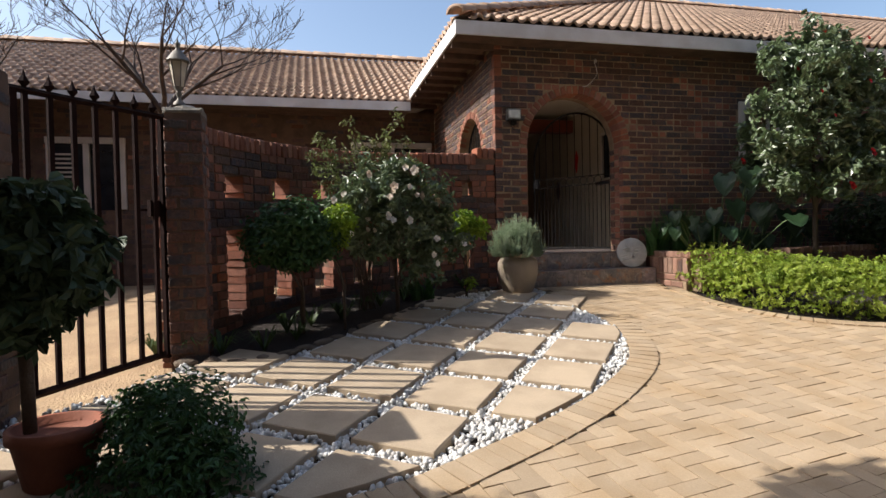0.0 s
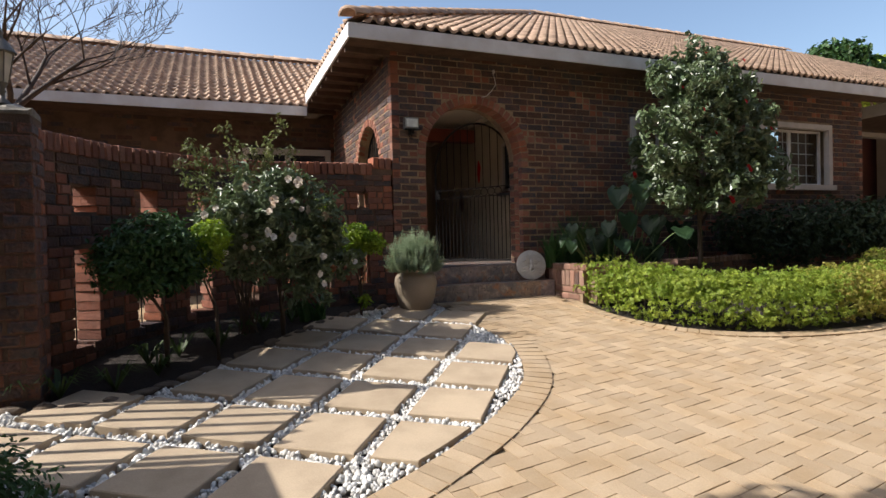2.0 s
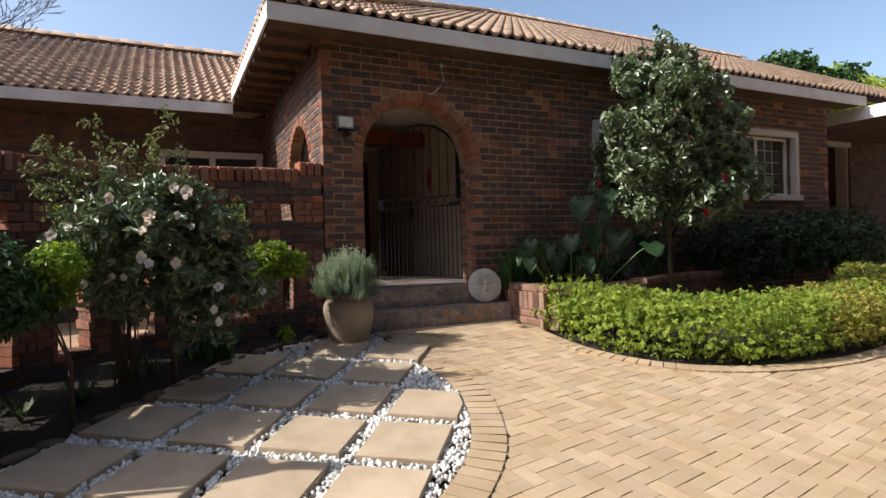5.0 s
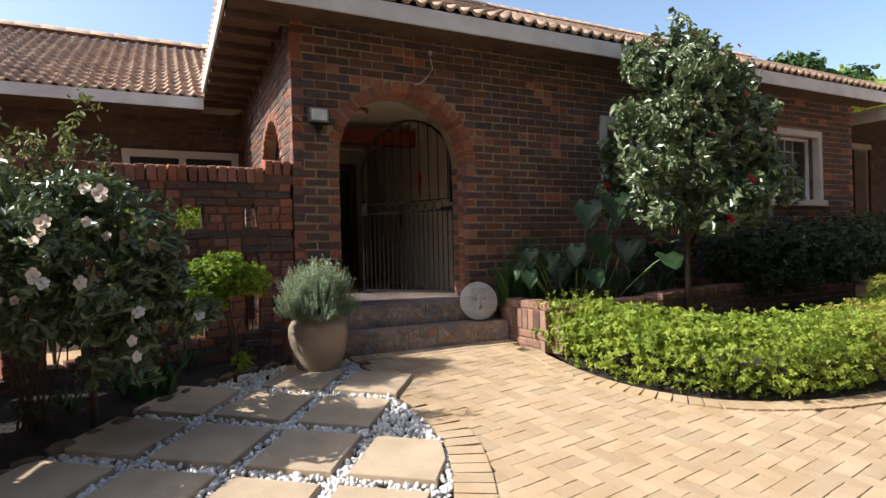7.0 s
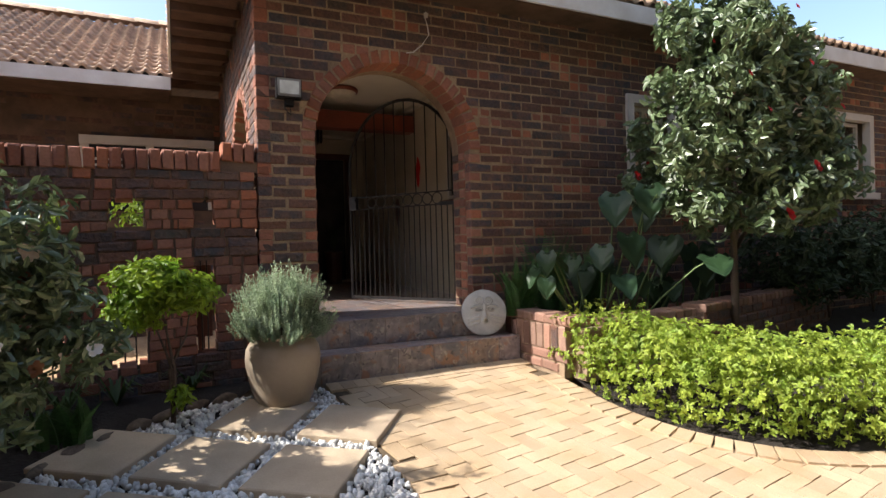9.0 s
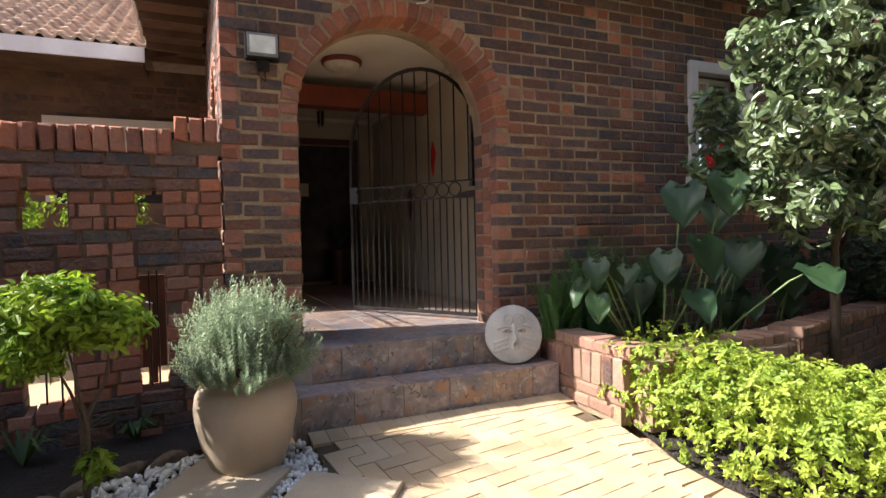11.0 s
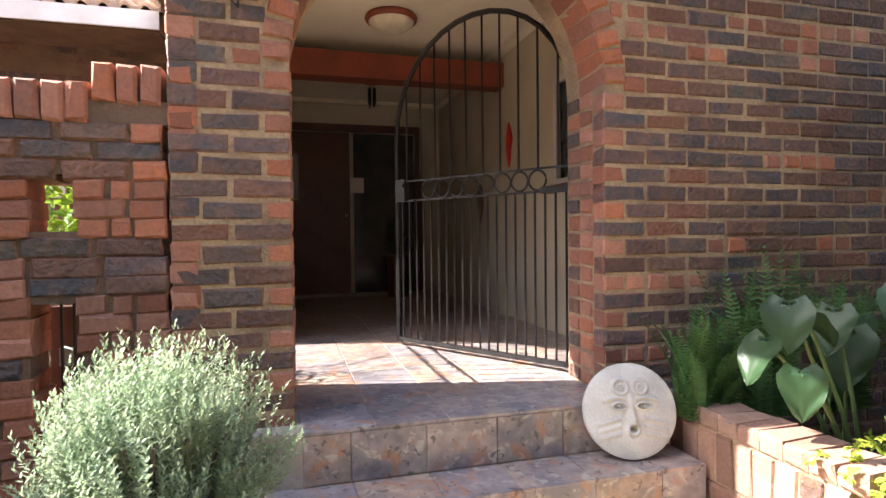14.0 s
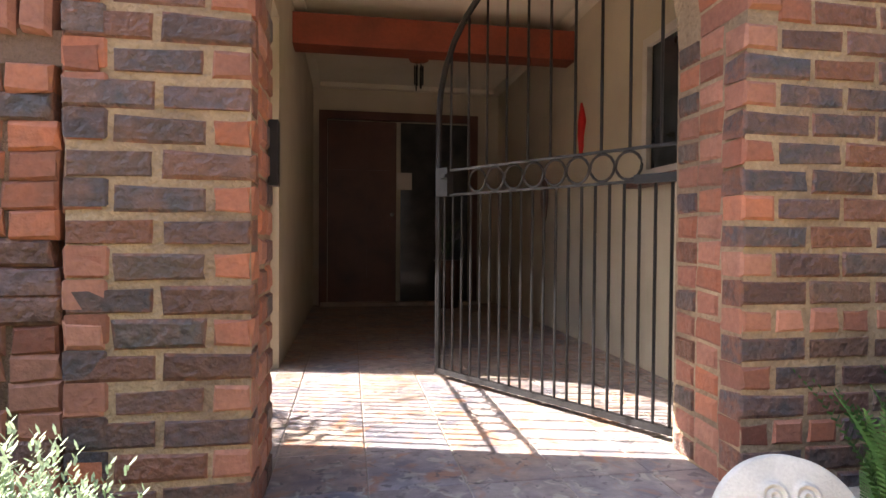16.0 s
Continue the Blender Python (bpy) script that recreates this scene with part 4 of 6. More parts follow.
for i in range(17):
    vs, fs, me = random.choice(pm)
    LATE.append(("paver", me, driveway, Matrix.Translation((3.94 + i * PW, 7.08, gz(7.08) + 0.006)) @ Matrix.Rotation(0.117, 4, "X") @ Matrix.Rotation(radians(90), 4, "Z")))
part("paving", pav, MAT["paver_i"], driveway, kind="stuff")

# stepping slabs
V, U = Vector((0.368, 0.465)), Vector((0.475, -0.30))
VN, UN = V.normalized(), U.normalized()
slabs_at = []
for i in range(-4, 3):
    for k in range(-3, 8):
        c = Vector((1.66, 3.585)) + V * k + U * i
        quad = [c + VN * a * 0.235 + UN * e * 0.235 for a, e in ((-1, -1), (1, -1), (1, 1), (-1, 1))]
        if not inside(PEBBLES, c.x, c.y):
            continue
        poly = quad
        for p, d in line[::1]:
            nv = Vector((d.y, -d.x))
            lim = nv.dot(Vector((p.x, p.y))) - 0.02
            if (Vector((p.x, p.y)) - c).length > 0.42:
                continue
            out = []
            for a, e in zip(poly, poly[1:] + poly[:1]):
                da, de = nv.dot(a) - lim, nv.dot(e) - lim
                if da <= 0:
                    out.append(a)
                if da * de < 0:
                    out.append(a.lerp(e, da / (da - de)))
            poly = out
            if len(poly) < 3:
                break
        if len(poly) < 3:
            continue
        bad = sum(not inside(PEBBLES, q.x, q.y) for q in poly)
        area = abs(sum(a.x * e.y - e.x * a.y for a, e in zip(poly, poly[1:] + poly[:1]))) / 2
        if area < 0.05 or bad > 2 or (c - Vector((3.55, 6.93))).length < 0.28:
            continue
        slabs_at.append((c, poly))
for c, poly in slabs_at:
    b = Build()
    n = len(poly)
    tilt = random.uniform(-0.006, 0.006)
    vs = []
    for dz, q in ((-0.03, 1.0), (0.026, 1.0), (0.032, 0.975)):
        for p in poly:
            r = c + (p - c) * q
            vs.append((r.x - c.x, r.y - c.y, gz(r.y) - gz(c.y) + dz + tilt * (r.x - c.x) * 3))
    b.add(vs, [tuple(range(2 * n, 3 * n))] + [(r * n + i, r * n + (i + 1) % n, (r + 1) * n + (i + 1) % n, (r + 1) * n + i) for r in (0, 1) for i in range(n)])
    ob = new("stepping_slab", b.mesh("stepping_slab", MAT["slab"]))
    ob.location = (c.x, c.y, gz(c.y))
    tagged(ob, "square sandy concrete stepping slab laid in white pebbles", "slab", "stepping slabs")

# white pebbles
rng = random.Random(21)
ico = bmesh.new()
bmesh.ops.create_icosphere(ico, subdivisions=1, radius=1.0)
ico_v = np.array([v.co[:] for v in ico.verts])
ico_f = [tuple(v.index for v in f.verts) for f in ico.faces]
ico.free()
peb = Build()
polys = [(c, [tuple(p) for p in poly]) for c, poly in slabs_at]
made = 0
for _ in range(60000):
    x, y = rng.uniform(-1.2, 4.0), rng.uniform(2.7, 7.1)
    if made > 8600:
        break
    if x < 0 and rng.random() < 0.5 or not inside(PEBBLES, x, y):
        continue
    if any((c - Vector((x, y))).length < 0.36 and inside(p, x, y) for c, p in polys):
        continue
    r = rng.uniform(0.009, 0.021) * (1.2 if rng.random() < 0.15 else 1)
    m = Matrix.Translation((x, y, gz(y) - 0.022 + r * 0.5 + rng.uniform(0, 0.016))) @ Euler((rng.uniform(0, 6), rng.uniform(0, 6), rng.uniform(0, 6))).to_matrix().to_4x4() @ Matrix.Diagonal((r * 1.25, r, r * 0.72, 1))
    peb.add(ico_v * np.array([[1 + rng.uniform(-0.15, 0.15)] for _ in ico_v]), ico_f, m)
    made += 1
ob = part("pebbles", peb, MAT["pebble"], None, smooth=True)
tagged(ob, "loose white quartz pebbles between the stepping slabs", "pebbles", kind="stuff")

# edging stones of the bed
for idx, (p, d) in enumerate(smooth_line(BED, 0.19)):
    b = Build()
    s = np.array([0.105, 0.062, 0.042]) * np.array([rng.uniform(0.7, 1.2), rng.uniform(0.7, 1.15), rng.uniform(0.6, 1.2)])
    b.add(ico_v * s * np.array([[1 + rng.uniform(-0.24, 0.2)] for _ in ico_v]), ico_f, Matrix.Rotation(math.atan2(d.y, d.x) + rng.uniform(-0.4, 0.4), 4, "Z"))
    bmx = bmesh.new()
    me = b.mesh("edging_stone", MAT["stone"], True)
    bmx.from_mesh(me)
    bmesh.ops.subdivide_edges(bmx, edges=bmx.edges[:], cuts=1, smooth=0.25)
    bmx.to_mesh(me)
    bmx.free()
    ob = new("edging_stone", me)
    ob.location = (p.x, p.y, gz(p.y) + 0.012)
    tagged(ob, "rough brown fieldstone edging the planted bed", "stone", "edging stones")

# ---- tiles of the steps and the porch ----
TS = 0.305


def tile_piece(name, w, l, parent, m, t=0.012):
    key = (round(w, 3), round(l, 3))
    if key not in TILES:
        b = Build()
        b.add([(x * (w / 2 - q), y * (l / 2 - q), z) for z, q in ((-t, 0), (0, 0), (0.0015, 0.003)) for x, y in ((-1, -1), (1, -1), (1, 1), (-1, 1))],
              [(8, 9, 10, 11)] + [(r + i, r + (i + 1) % 4, r + 4 + (i + 1) % 4, r + 4 + i) for r in (0, 4) for i in range(4)])
        TILES[key] = b.mesh("floor_tile", MAT["tile"])
    LATE.append((name, TILES[key], parent, m))


TILES = {}
steps = bpy.data.objects["step_base"]
floor = bpy.data.objects["porch_floor"]
# first step: tread and riser
for i in range(6):
    x0 = 3.86 + i * TS
    w = min(TS, 5.60 - x0) - 0.004
    if w < 0.03:
        continue
    tile_piece("tread_tile", w, 0.295, steps, Matrix.Translation((x0 + w / 2, 7.282, STEP)))
    tile_piece("riser_tile", w, 0.20, steps, Matrix.Translation((x0 + w / 2, 7.135, 0.056)) @ Matrix.Rotation(radians(90), 4, "X"))
for i in range(6):
    x0 = 3.97 + i * TS - 0.12
    w = min(TS, 5.60 - x0) - 0.004
    if i == 0:
        x0, w = 3.97, TS - 0.12 - 0.004
    if w < 0.03:
        continue
    tile_piece("riser_tile", w, 0.195, steps, Matrix.Translation((x0 + w / 2, 7.385, 0.27)) @ Matrix.Rotation(radians(90), 4, "X"))
for j in range(16):
    y0 = 7.38 + j * TS
    for i in range(8):
        x0 = 3.76 + i * TS - 0.12
        x1 = x0 + TS
        lo, hi = (3.965, 5.60) if y0 < 7.5 else ((AX0, AX1) if y0 + 0.25 < 7.95 else (3.79, 5.90))
        x0, x1 = max(x0, lo), min(x1, hi)
        if x1 - x0 < 0.03 or y0 > 12.2:
            continue
        w = x1 - x0 - 0.004
        tile_piece("floor_tile", round(w, 2), TS - 0.004, floor, Matrix.Translation(((x0 + x1) / 2, y0 + TS / 2, LAND + 0.002)))


# ---- the iron gates of the porch ----
def arched_gate(name, width, height, z0, m, label, rings=8):
    """An arched bar gate in its own x-z plane, hinged at x=0."""
    t = thing(name, label, "gate")
    t.matrix_basis = m
    r = width / 2
    spring = height - r
    b = Build()
    pts = [(0.0, 0, 0), (0.0, 0, spring)] + [(r - r * math.cos(math.pi * i / 16), 0, spring + r * math.sin(math.pi * i / 16)) for i in range(1, 16)] + [(width, 0, spring), (width, 0, 0)]
    b.tube(pts, 0.017, 6)
    b.box((r, 0, 0.014), (width, 0.026, 0.028))
    part("gate_frame", b, MAT["iron"], t)
    mid0, mid1 = 0.96, 1.09
    b = Build()
    for z in (mid0, mid1):
        b.box((r, 0, z), (width - 0.02, 0.010, 0.012))
    part("mid_rail", b, MAT["iron"], t)
    n = 10
    for i in range(n):
        x = width * (i + 0.75) / (n + 0.5)
        zt = spring + math.sqrt(max(r * r - (x - r) ** 2, 0)) - 0.01
        b = Build()
        b.tube([(x, 0, mid1), (x, 0, zt)], 0.0065, 6)
        part("upper_bar", b, MAT["iron"], t)
    n = 20
    for i in range(n):
        x = width * (i + 0.75) / (n + 0.5)
        b = Build()
        b.tube([(x, 0, 0.02), (x, 0, mid0)], 0.0065, 6)
        part("lower_bar", b, MAT["iron"], t)
    for i in range(rings):
        x = 0.17 + (width - 0.40) * (i + 0.5) / rings if rings > 6 else width * (i + 0.5) / rings
        b = Build()
        rr = 0.056
        b.tube([(x + rr * math.cos(2 * math.pi * k / 16), 0, (mid0 + mid1) / 2 + rr * math.sin(2 * math.pi * k / 16)) for k in range(17)], 0.006, 5, cap=False)
        part("ring", b, MAT["iron"], t)
    return t


hinge, free = Vector((5.405, 7.885, 0)), Vector((4.66, 9.02, 0))
ang = math.atan2(free.y - hinge.y, free.x - hinge.x)
gate = arched_gate("porch_gate", 1.345, 2.06, 0, Matrix.Translation((hinge.x, hinge.y, LAND + 0.03)) @ Matrix.Rotation(ang, 4, "Z"), "black arched iron gate with ring frieze, open into the porch")
b = Build()
b.box((1.30, 0.0, 1.03), (0.09, 0.045, 0.15))
b.box((1.27, 0.03, 1.06), (0.03, 0.02, 0.02))
part("lock_case", b, MAT["iron"], gate)
b = Build()
b.box((0.09, 0.02, 0.965), (0.20, 0.02, 0.035))
part("slide_bolt", b, MAT["iron"], gate)
for z in (0.10, 1.14, 1.55):
    b = Build()
    b.box((-0.035, 0.01, z), (0.07, 0.035, 0.05))
    part("hinge", b, MAT["iron"], gate)
side = arched_gate("side_arch_grille", 1.17, 1.98, 0, Matrix.Translation((3.66, 8.135, LAND + 0.01)) @ Matrix.Rotation(radians(90), 4, "Z"), "black arched iron grille with ring frieze in the side opening", rings=8)
b = Build()
b.box((3.962, 7.80, 1.40), (0.03, 0.05, 0.20))
tagged(new("gate_latch_plate", b.mesh("gate_latch_plate", MAT["iron"])), "black iron latch plate fixed to the brick jamb", "latch")


# ---- windows and doors ----
def window(name, x0, x1, z0, z1, label, bars=False, mull=1):
    t = thing(name, label, "window", kind="structure")
    y = 7.5
    fw = 0.09
    b = Build()
    b.box(((x0 + x1) / 2, y + 0.02, z1 - fw / 2), (x1 - x0, 0.10, fw))
    b.box((x0 + fw / 2, y + 0.02, (z0 + z1) / 2), (fw, 0.10, z1 - z0 - 2 * fw))
    b.box((x1 - fw / 2, y + 0.02, (z0 + z1) / 2), (fw, 0.10, z1 - z0 - 2 * fw))
    b.box(((x0 + x1) / 2, y, z0 + fw / 2), (x1 - x0 + 0.06, 0.16, fw))
    part("window_surround", b, MAT["frame"], t)
    b = Build()
    yy = y + 0.15
    for xa in (x0 + fw + 0.02, (x0 + x1) / 2, x1 - fw - 0.02):
        b.box((xa, yy, (z0 + z1) / 2), (0.04, 0.04, z1 - z0 - 2 * fw))
    for za in (z0 + fw + 0.02, z1 - fw - 0.02):
        b.box(((x0 + x1) / 2, yy, za), (x1 - x0 - 2 * fw, 0.035, 0.04))
    wf = part("window_frame", b, MAT["white"], t)
    b = Build()
    b.box(((x0 + x1) / 2, y + 0.17, (z0 + z1) / 2), (x1 - x0 - 0.2, 0.005, z1 - z0 - 0.2))
    part("pane", b, GLASS, wf)
    if bars:
        b = Build()
        for i in range(4):
            za = z0 + fw + (z1 - z0 - 2 * fw) * (i + 1) / 5
            b.box(((x0 + x1) / 2, y + 0.26, za), (x1 - x0 - 0.2, 0.012, 0.014))
        for i in range(7):
            xa = x0 + fw + (x1 - x0 - 2 * fw) * (i + 1) / 8
            b.box((xa, y + 0.26, (z0 + z1) / 2), (0.012, 0.010, z1 - z0 - 0.2))
        part("burglar_bars", b, MAT["white"], wf)
    b = Build()
    b.box(((x0 + x1) / 2, y + 0.30, z0 + 0.06), (x1 - x0, 0.12, 0.03))
    part("window_sill", b, MAT["frame"], t)
    return t


GLASS = bpy.data.materials.new("window_glass")
GLASS.use_nodes = True
gb = GLASS.node_tree.nodes["Principled BSDF"]
gb.inputs["Base Color"].default_value = (0.9, 0.95, 0.95, 1)
gb.inputs["Roughness"].default_value = 0.03
gb.inputs["Transmission Weight"].default_value = 1.0
gb.inputs["IOR"].default_value = 1.3
window("window_1", 7.22, 7.98, 1.42, 2.50, "cream-framed front window behind the camellia")
window("window_2", 9.93, 11.72, 1.44, 2.60, "cream-framed front window with white burglar bars", True)
# an ornament on the first window's sill
b = Build()
b.lathe([(0.05, 0), (0.06, 0.08), (0.03, 0.14), (0.045, 0.18), (0.0, 0.22)], sides=10)
o = new("ornament", b.mesh("ornament", MAT["carved"], True))
o.location = (7.50, 7.80, 1.50)
tagged(o, "small pale ornament standing on the inner window sill", "ornament")

w3 = thing("window_3", "cream-framed window of the far wing with white blinds", "window", kind="structure")
for (xa, xe, za, ze) in ((1.9, 3.42, 1.5, 2.42), (-3.1, -1.9, 1.2, 2.42)):
    b = Build()
    b.box(((xa + xe) / 2, 11.08, ze - 0.05), (xe - xa, 0.10, 0.10))
    for xx in (xa + 0.05, (xa + xe) / 2, xe - 0.05):
        b.box((xx, 11.085, (za + ze) / 2 - 0.04), (0.09, 0.08, ze - za - 0.10))
    part("window_surround", b, MAT["frame"], w3)
    b = Build()
    b.box(((xa + xe) / 2, 11.105, (za + ze) / 2), (xe - xa, 0.01, ze - za))
    part("pane", b, material("dark_glazing", (0.02, 0.02, 0.025), 0.12, 0.02, bump=0.0), w3)
    for q in range(6):
        b = Build()
        b.box((xa + 0.28, 11.095, ze - 0.28 - q * 0.075), (0.36, 0.006, 0.03))
        part("blind_slat", b, MAT["frame"], w3)

gd_ = thing("garage_door", "dark red-brown door set deep in a pale plastered opening", "door", kind="structure")
b = Build()
b.box((14.51, 9.02, 1.4), (0.10, 0.16, 3.0))
b.box((16.12, 9.15, 1.4), (0.14, 0.24, 3.0))
b.box((15.31, 9.02, 2.87), (1.54, 0.16, 0.10))
part("door_surround", b, MAT["frame"], gd_)
b = Build()
b.box((15.6, 9.42, 1.4), (2.0, 0.05, 3.2))
part("door_leaf", b, MAT["garage"], gd_)

fd = thing("front_door", "dark stained panelled timber front door at the back of the porch", "door", kind="structure")
b = Build()
b.box((3.90, 12.37, 1.42), (0.09, 0.06, 2.08))
b.box((5.60, 12.37, 1.42), (0.09, 0.06, 2.08))
b.box((4.75, 12.37, 2.50), (1.79, 0.06, 0.09))
part("door_frame", b, MAT["doorwood"], fd)
b = Build()
b.box((4.33, 12.385, 1.42), (0.76, 0.04, 2.04))
for px_ in (4.15, 4.51):
    for pz, ph in ((0.85, 0.55), (1.50, 0.45), (2.12, 0.45)):
        b.box((px_, 12.36, pz), (0.26, 0.02, ph), top=1.0)
leaf = part("door_leaf", b, MAT["doorwood"], fd)
b = Build()
b.box((5.15, 12.386, 1.42), (0.78, 0.02, 2.04))
part("side_pane", b, material("smoky_glass", (0.045, 0.05, 0.055), 0.12, 0.05, bump=0.0), fd, "dark glass beside the door leaf")
b = Build()
b.lathe([(0.0, 0), (0.02, 0.01), (0.022, 0.03), (0, 0.04)], sides=10)
o = part("door_knob", b, MAT["steel"], leaf, smooth=True)
o.matrix_basis = Matrix.Translation((4.66, 12.35, 1.40)) @ Matrix.Rotation(radians(90), 4, "X")
b = Build()
b.box((4.75, 12.30, 0.40), (1.75, 0.12, 0.04))
part("threshold", b, MAT["grout"], fd)
b = Build()
b.box((4.80, 12.355, 1.78), (0.17, 0.012, 0.19))
o = tagged(new("door_notice", b.mesh("door_notice", MAT["frame"])), "small pale notice fixed beside the front door", "notice")

pw = thing("porch_window", "small dark window in the porch's cream wall", "window", kind="structure")
b = Build()
for zz in (1.52, 2.28):
    b.box((5.895, 8.84, zz), (0.03, 0.46, 0.05))
for yy in (8.63, 9.05):
    b.box((5.896, yy, 1.90), (0.03, 0.05, 0.72))
part("window_frame", b, MAT["frame"], pw)
b = Build()
b.box((5.93, 8.84, 1.9), (0.01, 0.40, 0.74))
part("pane", b, bpy.data.materials["smoky_glass"], pw)
b = Build()
b.box((5.86, 8.86, 1.47), (0.10, 0.56, 0.05))
part("window_sill", b, MAT["doorwood"], pw)

# ---- porch fittings ----
cl = thing("ceiling_lamp", "round bronze-rimmed ceiling lamp with a frosted bowl, under the porch ceiling", "lamp", (4.74, 9.55, 2.85))
b = Build()
b.lathe([(0.0, 0.0), (0.19, 0.0), (0.205, -0.02), (0.20, -0.045), (0.17, -0.05)], sides=28)
part("rim", b, MAT["beam"], cl, "bronze rim", True)
b = Build()
b.lathe([(0.18, -0.04), (0.16, -0.085), (0.11, -0.12), (0.05, -0.135), (0.0, -0.138)], sides=28)
part("bowl", b, MAT["frost"], cl, smooth=True)

wc = thing("wind_chime", "small rust-red wind chime hanging from the porch ceiling", "wind chime", (4.77, 10.8, 2.85))
b = Build()
b.tube([(0, 0, 0), (0, 0, -0.10)], 0.003, 5)
b.lathe([(0.0, -0.10), (0.03, -0.16), (0.035, -0.18)], sides=8)
b.lathe([(0.0, -0.175), (0.085, -0.185), (0.085, -0.195), (0.0, -0.20)], sides=8)
part("roof", b, MAT["terracotta"], wc)
for k in range(6):
    b = Build()
    a = k * 1.047
    x, y = 0.035 * math.cos(a), 0.035 * math.sin(a)
    b.tube([(x, y, -0.19), (x, y, -0.24)], 0.001, 4)
    b.tube([(x, y, -0.24), (x, y, -0.40 - 0.02 * (k % 3))], 0.007, 6)
    part("chime_tube", b, MAT["iron"], wc)
b = Build()
b.lathe([(0, -0.24), (0.05, -0.14), (0.075, -0.02), (0.07, 0.10), (0.04, 0.17), (0, 0.19)], sides=12)
o = new("wall_mask", b.mesh("wall_mask", MAT["doorwood"], True))
o.matrix_basis = Matrix.Translation((5.885, 10.75, 1.48)) @ Matrix.Diagonal((0.35, 1, 1, 1))
tagged(o, "long dark carved wooden plaque hung on the porch wall", "ornament")
b = Build()
b.tube([(0, 0, -0.2), (0.01, 0.02, -0.05), (0, -0.02, 0.06), (0.005, 0.01, 0.2)], [0.01, 0.03, 0.035, 0.008], 8)
o = new("wall_ornament", b.mesh("wall_ornament", MAT["red_flower"], True))
o.location = (5.88, 9.95, 1.95)
tagged(o, "slim red ornament hung on the porch wall", "ornament")
ch = thing("plant_stand", "dark pot plant on a low stand beside the front door", "plant stand", (5.25, 12.05, LAND))
b = Build()
b.lathe([(0.12, 0.0), (0.14, 0.5), (0.16, 0.52), (0.0, 0.52)], sides=12)
part("stand", b, MAT["doorwood"], ch)
b = Build()
for k in range(60):
    a, r = random.uniform(0, 6.28), random.uniform(0.05, 0.24)
    p = Vector((0, 0, 0.52))
    q = Vector((r * math.cos(a), r * math.sin(a), 0.55 + random.uniform(0.1, 0.45)))
    w = Vector((-math.sin(a), math.cos(a), 0)) * 0.02
    b.add([p, (p + q) / 2 + w + Vector((0, 0, 0.08)), q, (p + q) / 2 - w + Vector((0, 0, 0.08))], [(0, 1, 2, 3)])
part("leaves", b, LEAF["dark"], ch)

# ---- on the front wall ----
fl = thing("floodlight", "grey rectangular floodlight on a bracket, fixed to the front wall", "lamp", (3.74, 7.5, 2.20))
b = Build()
b.box((0, -0.055, 0.0), (0.19, 0.07, 0.15), top=1.0)
part("housing", b, MAT["iron"], fl)
b = Build()
b.box((0, -0.094, 0.005), (0.175, 0.01, 0.135))
part("face_frame", b, MAT["steel"], fl)
b = Build()
b.box((0, -0.101, 0.005), (0.145, 0.006, 0.10))
part("lens", b, MAT["flood_face"], fl, "pale reflector glass")
b = Build()
b.box((0.01, -0.03, -0.10), (0.06, 0.06, 0.05))
b.tube([(-0.03, -0.06, -0.08), (-0.03, -0.05, -0.15), (0.02, -0.02, -0.19), (0.02, -0.005, -0.12)], 0.005, 5)
part("bracket", b, MAT["iron"], fl)
b = Build()
b.tube([(4.93, 7.48, 2.94), (4.92, 7.42, 2.86), (4.94, 7.43, 2.78), (4.88, 7.44, 2.69), (4.80, 7.45, 2.62), (4.74, 7.46, 2.61)], 0.006, 5)
b.lathe([(0, 0.02), (0.022, 0.0), (0.018, -0.03), (0, -0.035)], (4.93, 7.46, 2.97), 8)
tagged(new("loose_cable", b.mesh("loose_cable", MAT["frame"])), "loose pale cable hanging from the front wall", "cable")


